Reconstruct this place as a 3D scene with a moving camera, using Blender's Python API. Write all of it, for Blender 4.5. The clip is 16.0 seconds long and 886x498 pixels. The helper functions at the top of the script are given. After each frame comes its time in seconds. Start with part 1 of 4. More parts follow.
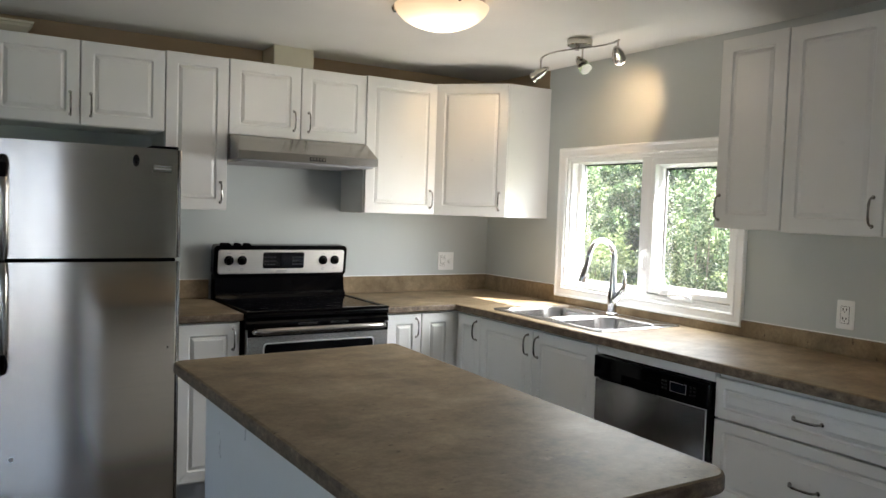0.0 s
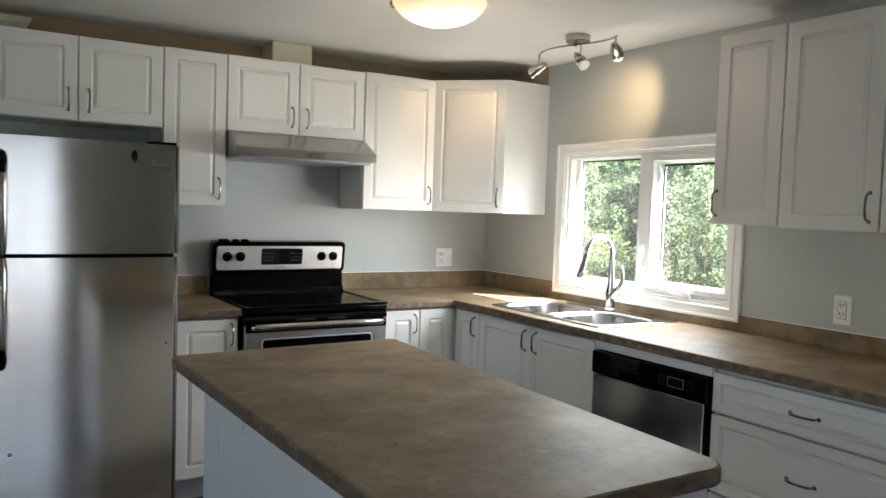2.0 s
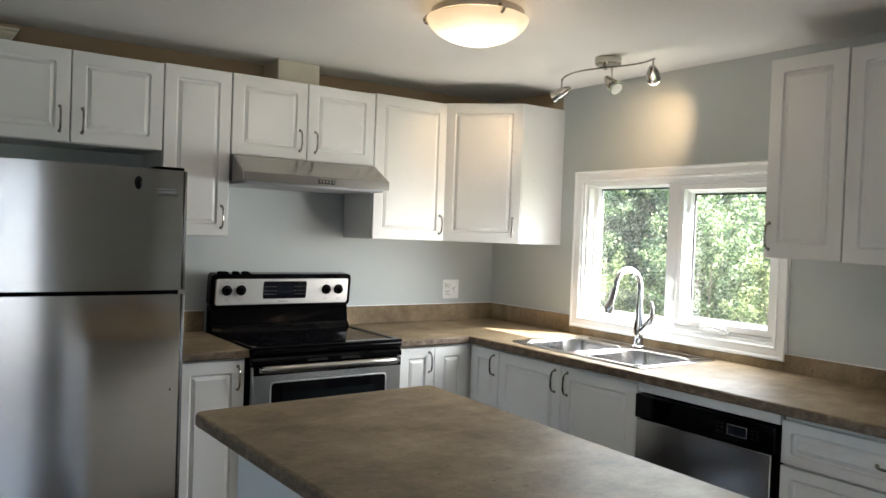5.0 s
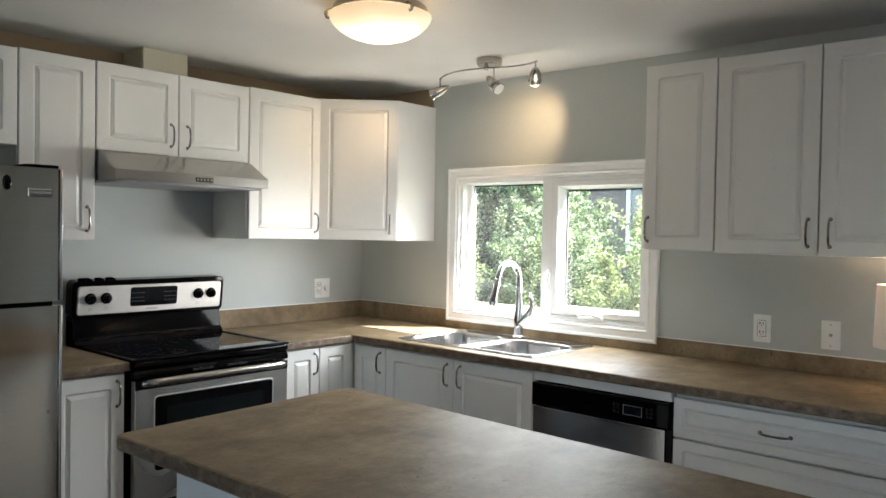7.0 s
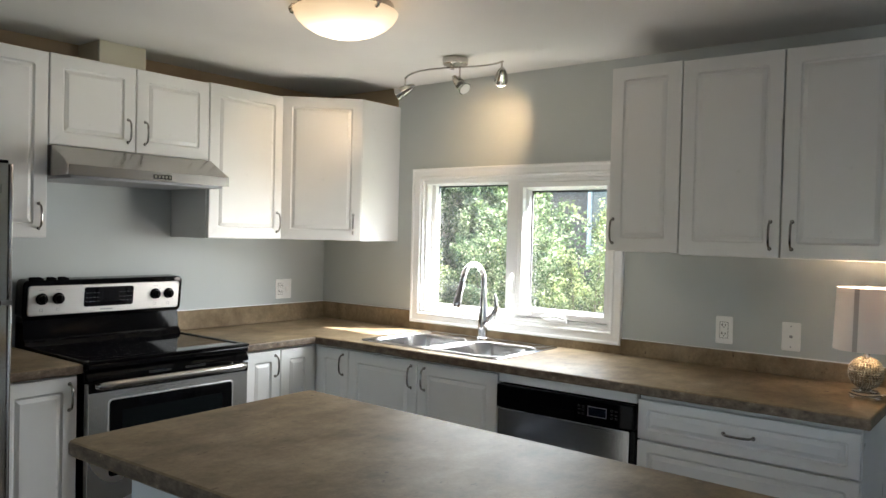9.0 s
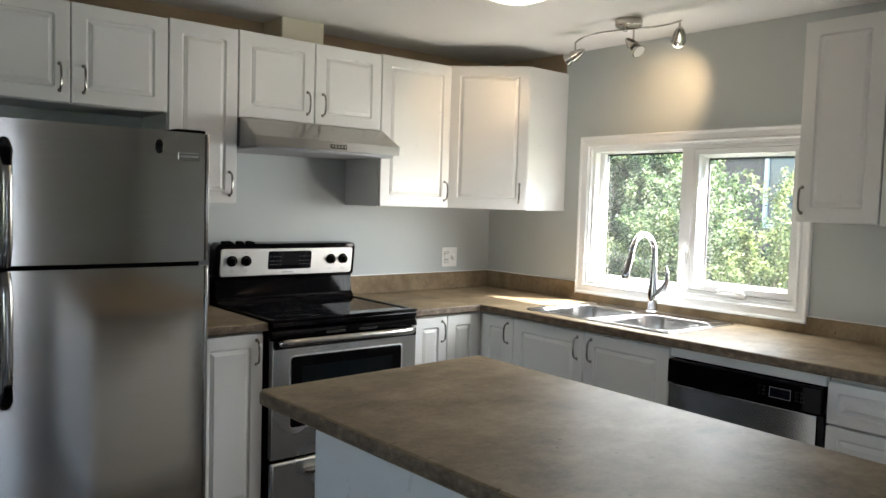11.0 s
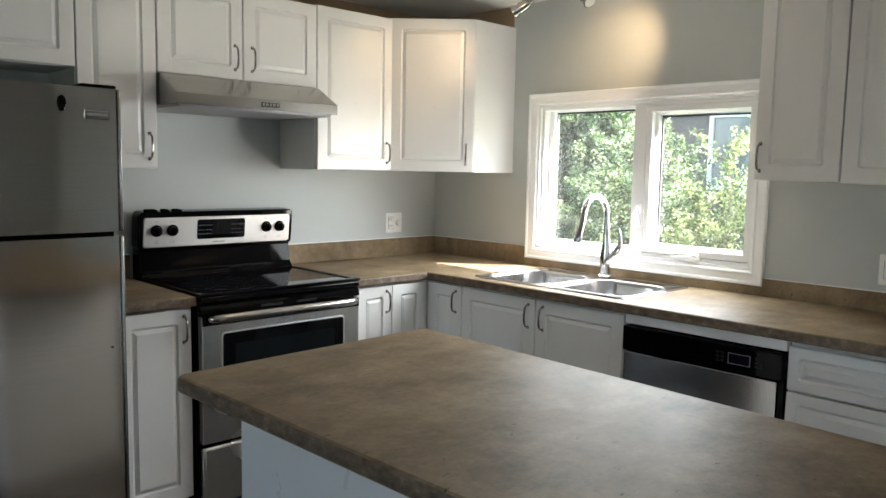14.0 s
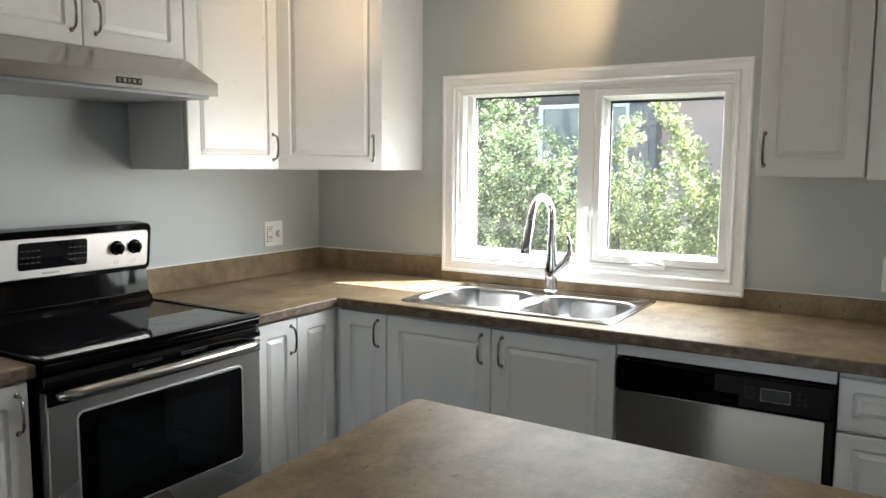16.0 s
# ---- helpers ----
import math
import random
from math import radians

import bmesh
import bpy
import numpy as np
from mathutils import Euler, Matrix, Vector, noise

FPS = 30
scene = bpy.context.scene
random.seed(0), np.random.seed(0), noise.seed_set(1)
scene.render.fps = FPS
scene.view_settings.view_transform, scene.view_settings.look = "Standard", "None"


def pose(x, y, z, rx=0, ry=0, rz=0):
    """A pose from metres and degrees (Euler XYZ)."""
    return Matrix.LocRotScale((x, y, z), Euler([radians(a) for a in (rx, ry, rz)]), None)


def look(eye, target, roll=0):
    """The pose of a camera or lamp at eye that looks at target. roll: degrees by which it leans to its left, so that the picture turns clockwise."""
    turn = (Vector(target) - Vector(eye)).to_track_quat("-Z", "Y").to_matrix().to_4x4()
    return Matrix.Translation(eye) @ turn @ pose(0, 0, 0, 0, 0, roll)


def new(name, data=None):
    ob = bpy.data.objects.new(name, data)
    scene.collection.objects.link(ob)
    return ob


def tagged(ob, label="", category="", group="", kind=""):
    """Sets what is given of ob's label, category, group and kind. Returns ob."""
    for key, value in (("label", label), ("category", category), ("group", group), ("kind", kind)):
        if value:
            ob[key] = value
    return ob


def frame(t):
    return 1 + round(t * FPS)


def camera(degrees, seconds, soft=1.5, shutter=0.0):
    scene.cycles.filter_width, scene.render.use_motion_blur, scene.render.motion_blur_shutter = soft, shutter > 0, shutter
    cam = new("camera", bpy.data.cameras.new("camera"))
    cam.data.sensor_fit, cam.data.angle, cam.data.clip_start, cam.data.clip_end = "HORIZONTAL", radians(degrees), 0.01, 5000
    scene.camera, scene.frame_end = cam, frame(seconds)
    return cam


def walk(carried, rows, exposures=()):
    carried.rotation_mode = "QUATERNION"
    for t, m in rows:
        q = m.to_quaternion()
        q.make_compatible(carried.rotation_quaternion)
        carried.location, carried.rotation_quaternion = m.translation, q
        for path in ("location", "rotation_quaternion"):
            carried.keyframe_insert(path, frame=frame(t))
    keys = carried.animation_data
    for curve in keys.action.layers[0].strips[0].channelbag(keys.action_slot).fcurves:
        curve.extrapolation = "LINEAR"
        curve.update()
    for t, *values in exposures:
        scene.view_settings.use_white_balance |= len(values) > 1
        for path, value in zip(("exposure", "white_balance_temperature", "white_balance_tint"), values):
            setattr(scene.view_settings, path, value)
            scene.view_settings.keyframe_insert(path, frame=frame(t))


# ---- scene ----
cam = camera(60.1, 16.0)
PATH = [
    (0, (-2.953, -4.211, 1.436), (-1.901, -2.513, 1.333), 1.9),
    (0.5, (-2.955, -4.214, 1.428), (-1.881, -2.53, 1.323), 1.7),
    (1, (-2.95, -4.219, 1.428), (-1.884, -2.531, 1.317), 1.9),
    (1.5, (-2.959, -4.213, 1.429), (-1.888, -2.529, 1.3), 1.8),
    (2, (-2.953, -4.217, 1.428), (-1.899, -2.522, 1.319), 1.9),
    (2.5, (-2.962, -4.196, 1.417), (-1.934, -2.484, 1.302), 1.9),
    (3, (-2.948, -4.191, 1.414), (-1.937, -2.469, 1.299), 2.3),
    (5.5, (-3.133, -3.727, 1.468), (-1.894, -2.158, 1.447), 1.5),
    (6, (-3.212, -3.652, 1.478), (-1.854, -2.183, 1.449), 1.0),
    (6.5, (-3.292, -3.622, 1.458), (-1.842, -2.245, 1.416), 0.9),
    (7, (-3.325, -3.595, 1.458), (-1.82, -2.279, 1.412), 1.0),
    (7.5, (-3.328, -3.582, 1.467), (-1.789, -2.305, 1.432), 1.1),
    (8, (-3.311, -3.58, 1.466), (-1.759, -2.319, 1.428), 1.2),
    (8.5, (-3.317, -3.56, 1.458), (-1.752, -2.315, 1.416), 1.4),
    (9, (-3.307, -3.561, 1.451), (-1.738, -2.322, 1.412), 1.4),
    (9.5, (-3.297, -3.569, 1.456), (-1.733, -2.323, 1.406), 1.2),
    (10, (-3.312, -3.553, 1.447), (-1.84, -2.202, 1.377), 1.3),
    (12.5, (-3.322, -3.505, 1.425), (-2.137, -1.902, 1.269), 1.5),
    (13, (-3.318, -3.503, 1.427), (-2.103, -1.923, 1.265), 1.3),
    (13.5, (-3.29, -3.451, 1.412), (-1.99, -1.943, 1.216), 1.0),
    (14, (-3.171, -3.377, 1.415), (-1.792, -1.944, 1.208), 1.1),
    (14.5, (-3.066, -3.238, 1.415), (-1.628, -1.863, 1.211), 1.2),
    (15, (-3.085, -2.973, 1.424), (-1.515, -1.751, 1.224), 0.5),
    (15.5, (-3.026, -2.759, 1.403), (-1.421, -1.583, 1.196), 0.1),
    (16, (-2.927, -2.531, 1.427), (-1.234, -1.489, 1.208), 0.4),
]
walk(cam, [(t, look(eye, target, roll)) for t, eye, target, roll in PATH], [(0, 2.94, 6600, 15), (2, 3.00, 6550, 15), (6, 2.98, 6500, 14), (9, 2.87, 6500, 14), (13, 3.01, 6550, 14), (14.5, 2.95, 6520, 14), (16, 2.83, 6550, 14)])

# ---- world, sun, large lights, exposure ----
SUN_WAY = Vector((-0.60, 0.69, -1.0)).normalized()
world = bpy.data.worlds.new("sky_world")
scene.world = world
world.use_nodes = True
wn = world.node_tree.nodes
sky = wn.new("ShaderNodeTexSky")
sky.sky_type = "NISHITA"
sky.sun_disc = False
sky.sun_elevation = math.asin(-SUN_WAY.z)
sky.sun_rotation = math.atan2(-SUN_WAY.x, -SUN_WAY.y)
wn["Background"].inputs["Strength"].default_value = 0.13
world.node_tree.links.new(sky.outputs[0], wn["Background"].inputs["Color"])

sun = new("sun", bpy.data.lights.new("sun", "SUN"))
sun.data.energy = 5.0
sun.data.angle = radians(0.5)
sun.data.color = (1.0, 0.97, 0.93)
sun.rotation_mode = "QUATERNION"
sun.rotation_quaternion = SUN_WAY.to_track_quat("-Z", "Y")


def area(name, eye, target, w, h, power, color, spread=180):
    la = bpy.data.lights.new(name, "AREA")
    la.shape, la.size, la.size_y, la.energy, la.color = "RECTANGLE", w, h, power, color
    la.spread = radians(spread)
    ob = new(name, la)
    ob.matrix_world = look(eye, target)
    return ob


area("window_skylight", (-0.09, -1.37, 1.39), (-0.9, -1.30, 0.80), 1.04, 0.60, 3.0, (0.91, 0.98, 0.96), 150)
area("west_skylight", (-5.52, -2.6, 1.35), (-2.5, -2.6, 0.7), 1.5, 1.05, 0.35, (0.86, 0.90, 1.0))
area("patio_skylight", (-3.25, -7.22, 0.75), (-3.2, -5.0, 0.3), 1.6, 1.3, 0.24, (0.80, 0.90, 1.0))


# added unseen spot lamp, standing in for sunlight the steel sink throws up
bounce_spot = new("added_sink_bounce_spot", bpy.data.lights.new("added_sink_bounce_spot", "SPOT"))
bounce_spot.data.energy, bounce_spot.data.color = 2.3, (1.0, 0.95, 0.88)
bounce_spot.data.spot_size, bounce_spot.data.spot_blend, bounce_spot.data.shadow_soft_size = radians(125), 1.0, 0.10
bounce_spot.matrix_world = look(Vector((-0.36, -1.30, 0.935)), Vector((-0.36 - 0.60, -1.30 + 0.69, 1.935)))


# ---- materials ----
def material(name, color, rough=0.5, metal=0.0, **kw):
    m = bpy.data.materials.new(name)
    m.use_nodes = True
    b = m.node_tree.nodes["Principled BSDF"]
    b.inputs["Base Color"].default_value = (*color, 1)
    b.inputs["Roughness"].default_value = rough
    b.inputs["Metallic"].default_value = metal
    for k, v in kw.items():
        b.inputs[k.replace("_", " ")].default_value = v
    return m


def noise_node(m, scale, detail=4, stretch=(1, 1, 1), rough=0.6):
    n, l = m.node_tree.nodes, m.node_tree.links
    tc, mp, nz = n.new("ShaderNodeTexCoord"), n.new("ShaderNodeMapping"), n.new("ShaderNodeTexNoise")
    mp.inputs["Scale"].default_value = stretch
    nz.inputs["Scale"].default_value, nz.inputs["Detail"].default_value = scale, detail
    nz.inputs["Roughness"].default_value = rough
    l.new(tc.outputs["Object"], mp.inputs[0]), l.new(mp.outputs[0], nz.inputs["Vector"])
    return nz.outputs["Fac"]


def ramp(m, fac, stops):
    r = m.node_tree.nodes.new("ShaderNodeValToRGB")
    while len(r.color_ramp.elements) < len(stops):
        r.color_ramp.elements.new(0.5)
    for e, (p, c) in zip(r.color_ramp.elements, stops):
        e.position, e.color = p, (*c, 1)
    m.node_tree.links.new(fac, r.inputs[0])
    return r.outputs[0]


def mix(m, fac, a, b, kind="MIX"):
    x = m.node_tree.nodes.new("ShaderNodeMix")
    x.data_type, x.blend_type = "RGBA", kind
    for sock, v in ((x.inputs[0], fac), (x.inputs[6], a), (x.inputs[7], b)):
        if isinstance(v, (int, float)):
            sock.default_value = v
        elif isinstance(v, tuple):
            sock.default_value = (*v, 1)
        else:
            m.node_tree.links.new(v, sock)
    return x.outputs[2]


def to(m, out, name):
    m.node_tree.links.new(out, m.node_tree.nodes["Principled BSDF"].inputs[name])


def bump(m, height, strength, dist=0.002):
    b = m.node_tree.nodes.new("ShaderNodeBump")
    b.inputs["Strength"].default_value, b.inputs["Distance"].default_value = strength, dist
    m.node_tree.links.new(height, b.inputs["Height"])
    to(m, b.outputs[0], "Normal")


def rough_range(m, fac, lo, hi):
    r = m.node_tree.nodes.new("ShaderNodeMapRange")
    r.inputs["From Min"].default_value, r.inputs["From Max"].default_value = 0.3, 0.7
    r.inputs["To Min"].default_value, r.inputs["To Max"].default_value = lo, hi
    m.node_tree.links.new(fac, r.inputs[0])
    to(m, r.outputs[0], "Roughness")


def painted(name, color, var=0.03, rough=0.6, roll=90.0, strength=0.15):
    m = material(name, color, rough)
    big = noise_node(m, 1.3, 3)
    lo = tuple(c * (1 - var) for c in color)
    hi = tuple(min(1, c * (1 + var)) for c in color)
    to(m, ramp(m, big, [(0.35, lo), (0.65, hi)]), "Base Color")
    bump(m, noise_node(m, roll, 5), strength, 0.0012)
    return m


M_WALL = painted("wall_paint", (0.50, 0.53, 0.52), 0.03, 0.55, 160, 0.16)
M_CEIL = painted("ceiling_paint", (0.74, 0.73, 0.70), 0.03, 0.75, 60, 0.3)
M_TRIM = painted("trim_paint", (0.86, 0.86, 0.845), 0.02, 0.35, 30, 0.05)
M_CREAM = painted("duct_paint", (0.70, 0.66, 0.54), 0.04, 0.6, 120, 0.12)
M_TAN = painted("tan_dim_wall", (0.40, 0.30, 0.19), 0.08, 0.8, 60, 0.2)
M_REFL = material("bulb_reflector", (0.42, 0.41, 0.40), 0.15, 1.0)
M_BULK = painted("raw_and_shaded_side", (0.55, 0.46, 0.34), 0.06, 0.6, 50, 0.1)

M_CAB = material("white_thermofoil", (0.76, 0.755, 0.735), 0.32, Specular_IOR_Level=0.5)
to(M_CAB, ramp(M_CAB, noise_node(M_CAB, 2.0, 4), [(0.3, (0.735, 0.73, 0.705)), (0.7, (0.78, 0.775, 0.755))]), "Base Color")
bump(M_CAB, noise_node(M_CAB, 9, 3), 0.12, 0.002)
rough_range(M_CAB, noise_node(M_CAB, 14, 5), 0.27, 0.38)

M_KICK = painted("kick_board", (0.55, 0.56, 0.58), 0.05, 0.5, 60, 0.1)

M_LAM = material("brown_laminate", (0.2, 0.14, 0.1), 0.36, Specular_IOR_Level=0.14)
_big = ramp(M_LAM, noise_node(M_LAM, 3.4, 8, (1, 1.25, 1), 0.66),
            [(0.30, (0.128, 0.091, 0.052)), (0.44, (0.205, 0.151, 0.091)), (0.56, (0.268, 0.202, 0.126)), (0.72, (0.370, 0.290, 0.190))])
_mid = ramp(M_LAM, noise_node(M_LAM, 13, 6, (1, 1.3, 1), 0.7), [(0.32, (0.70, 0.68, 0.66)), (0.52, (1.0, 1.0, 1.0)), (0.70, (1.25, 1.22, 1.18))])
_fine = ramp(M_LAM, noise_node(M_LAM, 70, 6, (1, 1, 1), 0.75), [(0.3, (0.84, 0.83, 0.82)), (0.7, (1.12, 1.11, 1.10))])
_col = mix(M_LAM, 1.0, mix(M_LAM, 0.6, _big, _mid, "MULTIPLY"), _fine, "MULTIPLY")
_fleck = ramp(M_LAM, noise_node(M_LAM, 15, 4, (1.5, 1.0, 1), 0.6), [(0.68, (0, 0, 0)), (0.80, (0.7, 0.7, 0.7))])
_dark = ramp(M_LAM, noise_node(M_LAM, 21, 4, (1.2, 2.4, 1.5), 0.6), [(0.66, (0, 0, 0)), (0.73, (1, 1, 1))])
_col = mix(M_LAM, _dark, _col, (0.085, 0.055, 0.038))
to(M_LAM, mix(M_LAM, _fleck, _col, (0.34, 0.265, 0.205)), "Base Color")
bump(M_LAM, noise_node(M_LAM, 130, 5), 0.14, 0.001)
rough_range(M_LAM, noise_node(M_LAM, 8, 6), 0.46, 0.52)


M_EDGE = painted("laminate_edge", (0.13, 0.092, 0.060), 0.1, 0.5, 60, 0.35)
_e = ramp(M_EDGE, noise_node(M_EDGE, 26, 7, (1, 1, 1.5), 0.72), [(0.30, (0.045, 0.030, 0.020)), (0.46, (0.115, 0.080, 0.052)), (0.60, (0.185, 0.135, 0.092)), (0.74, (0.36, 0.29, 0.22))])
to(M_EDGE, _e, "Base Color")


def brushed(name, color, rough, stretch, strength=0.15, wave=True):
    m = material(name, color, rough, 1.0)
    f = noise_node(m, 1.0, 6, stretch, 0.7)
    to(m, ramp(m, f, [(0.3, tuple(c * 0.93 for c in color)), (0.7, tuple(min(1, c * 1.05) for c in color))]), "Base Color")
    r = noise_node(m, 1.6, 2)
    rough_range(m, r, rough * 0.92, rough * 1.1)
    b1 = m.node_tree.nodes.new("ShaderNodeBump")
    b1.inputs["Strength"].default_value, b1.inputs["Distance"].default_value = strength, 0.0006
    m.node_tree.links.new(f, b1.inputs["Height"])
    b2 = m.node_tree.nodes.new("ShaderNodeBump")
    b2.inputs["Strength"].default_value, b2.inputs["Distance"].default_value = (0.30 if wave else 0.0), 0.004
    m.node_tree.links.new(noise_node(m, 1.7, 0, (1.6, 1, 0.5)), b2.inputs["Height"])
    m.node_tree.links.new(b1.outputs[0], b2.inputs["Normal"])
    to(m, b2.outputs[0], "Normal")
    return m


M_STEEL = brushed("brushed_steel_door", (0.72, 0.665, 0.60), 0.15, (3, 3, 260), 0.0)
M_STEELH = brushed("brushed_steel", (0.42, 0.40, 0.375), 0.24, (4, 300, 300), 0.15, False)
M_STEEL.node_tree.nodes["Principled BSDF"].inputs["Anisotropic"].default_value = 0.55
M_STEEL.node_tree.nodes["Principled BSDF"].inputs["Anisotropic Rotation"].default_value = 0.25
M_DWSTEEL = brushed("dishwasher_steel", (0.50, 0.48, 0.455), 0.15, (3, 3, 260), 0.02, False)
M_OVEN = brushed("oven_steel", (0.70, 0.68, 0.65), 0.26, (4, 4, 300), 0.06, False)
M_PANEL = brushed("light_steel_panel", (0.70, 0.685, 0.655), 0.42, (4, 300, 300), 0.12, False)
M_SINK = brushed("sink_steel", (0.56, 0.555, 0.545), 0.24, (200, 8, 200), 0.12, False)
M_RIM = brushed("sink_rim_steel", (0.62, 0.615, 0.605), 0.15, (60, 8, 60), 0.10, False)
M_CHROME = material("chrome", (0.66, 0.66, 0.67), 0.06, 1.0)
M_NICKEL = material("brushed_nickel", (0.46, 0.435, 0.40), 0.18, 1.0)
M_PULL = material("antique_chrome", (0.30, 0.285, 0.265), 0.18, 1.0)
M_BLACK = material("black_enamel", (0.002, 0.002, 0.0025), 0.05, Specular_IOR_Level=0.14)
M_BLACKM = material("black_textured", (0.004, 0.004, 0.0045), 0.5, Specular_IOR_Level=0.0)
bump(M_BLACKM, noise_node(M_BLACKM, 260, 3), 0.3, 0.001)
M_GLASSB = material("black_glass", (0.005, 0.005, 0.007), 0.035, Specular_IOR_Level=0.4)
M_OVENG = material("oven_glass", (0.004, 0.0055, 0.006), 0.03, Specular_IOR_Level=0.16)
M_PLAST = material("white_plastic", (0.88, 0.88, 0.86), 0.35)
M_DARK = material("dark_slot", (0.006, 0.006, 0.006), 0.6)
M_PRINT = material("grey_print", (0.35, 0.35, 0.36), 0.5)
M_PRINTD = material("dim_print", (0.022, 0.022, 0.024), 0.3)
M_PRINTV = material("display_print", (0.07, 0.07, 0.072), 0.4)
M_RING = material("faint_burner_print", (0.007, 0.007, 0.0085), 0.035, Specular_IOR_Level=0.4)
M_LCD = material("blue_display", (0.003, 0.003, 0.005), 0.1, Emission_Strength=0.0003)
M_LCD.node_tree.nodes["Principled BSDF"].inputs["Emission Color"].default_value = (0.05, 0.18, 0.5, 1)
M_SPACER = material("grey_spacer", (0.20, 0.20, 0.20), 0.5)
M_GASKET_SHADOW = material("rubber_gasket_and_shadow", (0.008, 0.008, 0.008), 0.7)

M_FLOOR = material("dark_floor", (0.07, 0.06, 0.055), 0.2)
to(M_FLOOR, ramp(M_FLOOR, noise_node(M_FLOOR, 3.0, 7, (1, 9, 1)), [(0.3, (0.045, 0.038, 0.033)), (0.7, (0.10, 0.085, 0.073))]), "Base Color")
bump(M_FLOOR, noise_node(M_FLOOR, 12, 6, (1, 9, 1)), 0.15)


def emitter(name, color, strength, base=(0.9, 0.9, 0.88)):
    m = material(name, base, 0.3, Emission_Strength=strength)
    m.node_tree.nodes["Principled BSDF"].inputs["Emission Color"].default_value = (*color, 1)
    return m


M_BOWL = emitter("lit_frosted_glass", (1.0, 0.80, 0.52), 0.20)
_n, _l = M_BOWL.node_tree.nodes, M_BOWL.node_tree.links
_tc, _sx, _mr = _n.new("ShaderNodeTexCoord"), _n.new("ShaderNodeSeparateXYZ"), _n.new("ShaderNodeMapRange")
_mr.inputs["From Min"].default_value, _mr.inputs["From Max"].default_value = -0.034, -0.126
_l.new(_tc.outputs["Object"], _sx.inputs[0]), _l.new(_sx.outputs["Z"], _mr.inputs[0])
_deep = ramp(M_BOWL, _mr.outputs[0], [(0.0, (0.50, 0.34, 0.16)), (0.5, (0.74, 0.57, 0.33)), (1.0, (1.0, 0.88, 0.66))])
_vein = ramp(M_BOWL, noise_node(M_BOWL, 7, 4, (1, 1, 2)), [(0.35, (0.80, 0.78, 0.74)), (0.65, (1.0, 1.0, 1.0))])
to(M_BOWL, mix(M_BOWL, 1.0, _deep, _vein, "MULTIPLY"), "Emission Color")
M_BULB = emitter("halogen_face", (1.0, 0.87, 0.66), 1.2)
M_BULBW = emitter("halogen_face_dim", (1.0, 0.93, 0.84), 0.02, (0.55, 0.55, 0.53))
M_SHADE = material("linen_shade", (0.78, 0.75, 0.73), 0.8)
M_SHADE.node_tree.nodes["Principled BSDF"].inputs["Transmission Weight"].default_value = 0.0
_n, _l = M_SHADE.node_tree.nodes, M_SHADE.node_tree.links
_tr = _n.new("ShaderNodeBsdfTranslucent")
_tr.inputs["Color"].default_value = (0.85, 0.74, 0.66, 1)
_mx = _n.new("ShaderNodeMixShader")
_mx.inputs[0].default_value = 0.13
_l.new(_n["Principled BSDF"].outputs[0], _mx.inputs[1]), _l.new(_tr.outputs[0], _mx.inputs[2])
_l.new(_mx.outputs[0], _n["Material Output"].inputs["Surface"])
bump(M_SHADE, noise_node(M_SHADE, 300, 2, (1, 1, 1)), 0.3, 0.0008)
M_SEAM = material("grey_seam", (0.46, 0.43, 0.41), 0.8)
M_MERC = material("mercury_glass", (0.50, 0.45, 0.34), 0.25, 0.95)
to(M_MERC, ramp(M_MERC, noise_node(M_MERC, 60, 4), [(0.35, (0.20, 0.165, 0.11)), (0.65, (0.52, 0.47, 0.37))]), "Base Color")

M_PANE = bpy.data.materials.new("window_glass")
M_PANE.use_nodes = True
_n, _l = M_PANE.node_tree.nodes, M_PANE.node_tree.links
_n.remove(_n["Principled BSDF"])
_g, _t, _m2, _f = (_n.new(k) for k in ("ShaderNodeBsdfGlossy", "ShaderNodeBsdfTransparent", "ShaderNodeMixShader", "ShaderNodeLayerWeight"))
_p, _q = _n.new("ShaderNodeMath"), _n.new("ShaderNodeMath")
_p.operation, _q.operation = "POWER", "MULTIPLY_ADD"
_p.inputs[1].default_value = 4.0
_q.inputs[1].default_value, _q.inputs[2].default_value = 0.6, 0.035
_g.inputs["Roughness"].default_value = 0.01
_t.inputs["Color"].default_value = (0.96, 0.98, 0.97, 1)
_f.inputs["Blend"].default_value = 0.5
_l.new(_f.outputs["Facing"], _p.inputs[0]), _l.new(_p.outputs[0], _q.inputs[0])
_l.new(_q.outputs[0], _m2.inputs[0]), _l.new(_t.outputs[0], _m2.inputs[1]), _l.new(_g.outputs[0], _m2.inputs[2])
_d, _m3 = _n.new("ShaderNodeBsdfTranslucent"), _n.new("ShaderNodeMixShader")
_d.inputs["Color"].default_value = (0.9, 0.9, 0.88, 1)
_m3.inputs[0].default_value = 0.010
_l.new(_m2.outputs[0], _m3.inputs[1]), _l.new(_d.outputs[0], _m3.inputs[2])
_l.new(_m3.outputs[0], _n["Material Output"].inputs["Surface"])
M_CLEAR = material("clear_acrylic", (0.95, 0.95, 0.95), 0.03, Transmission_Weight=1.0)


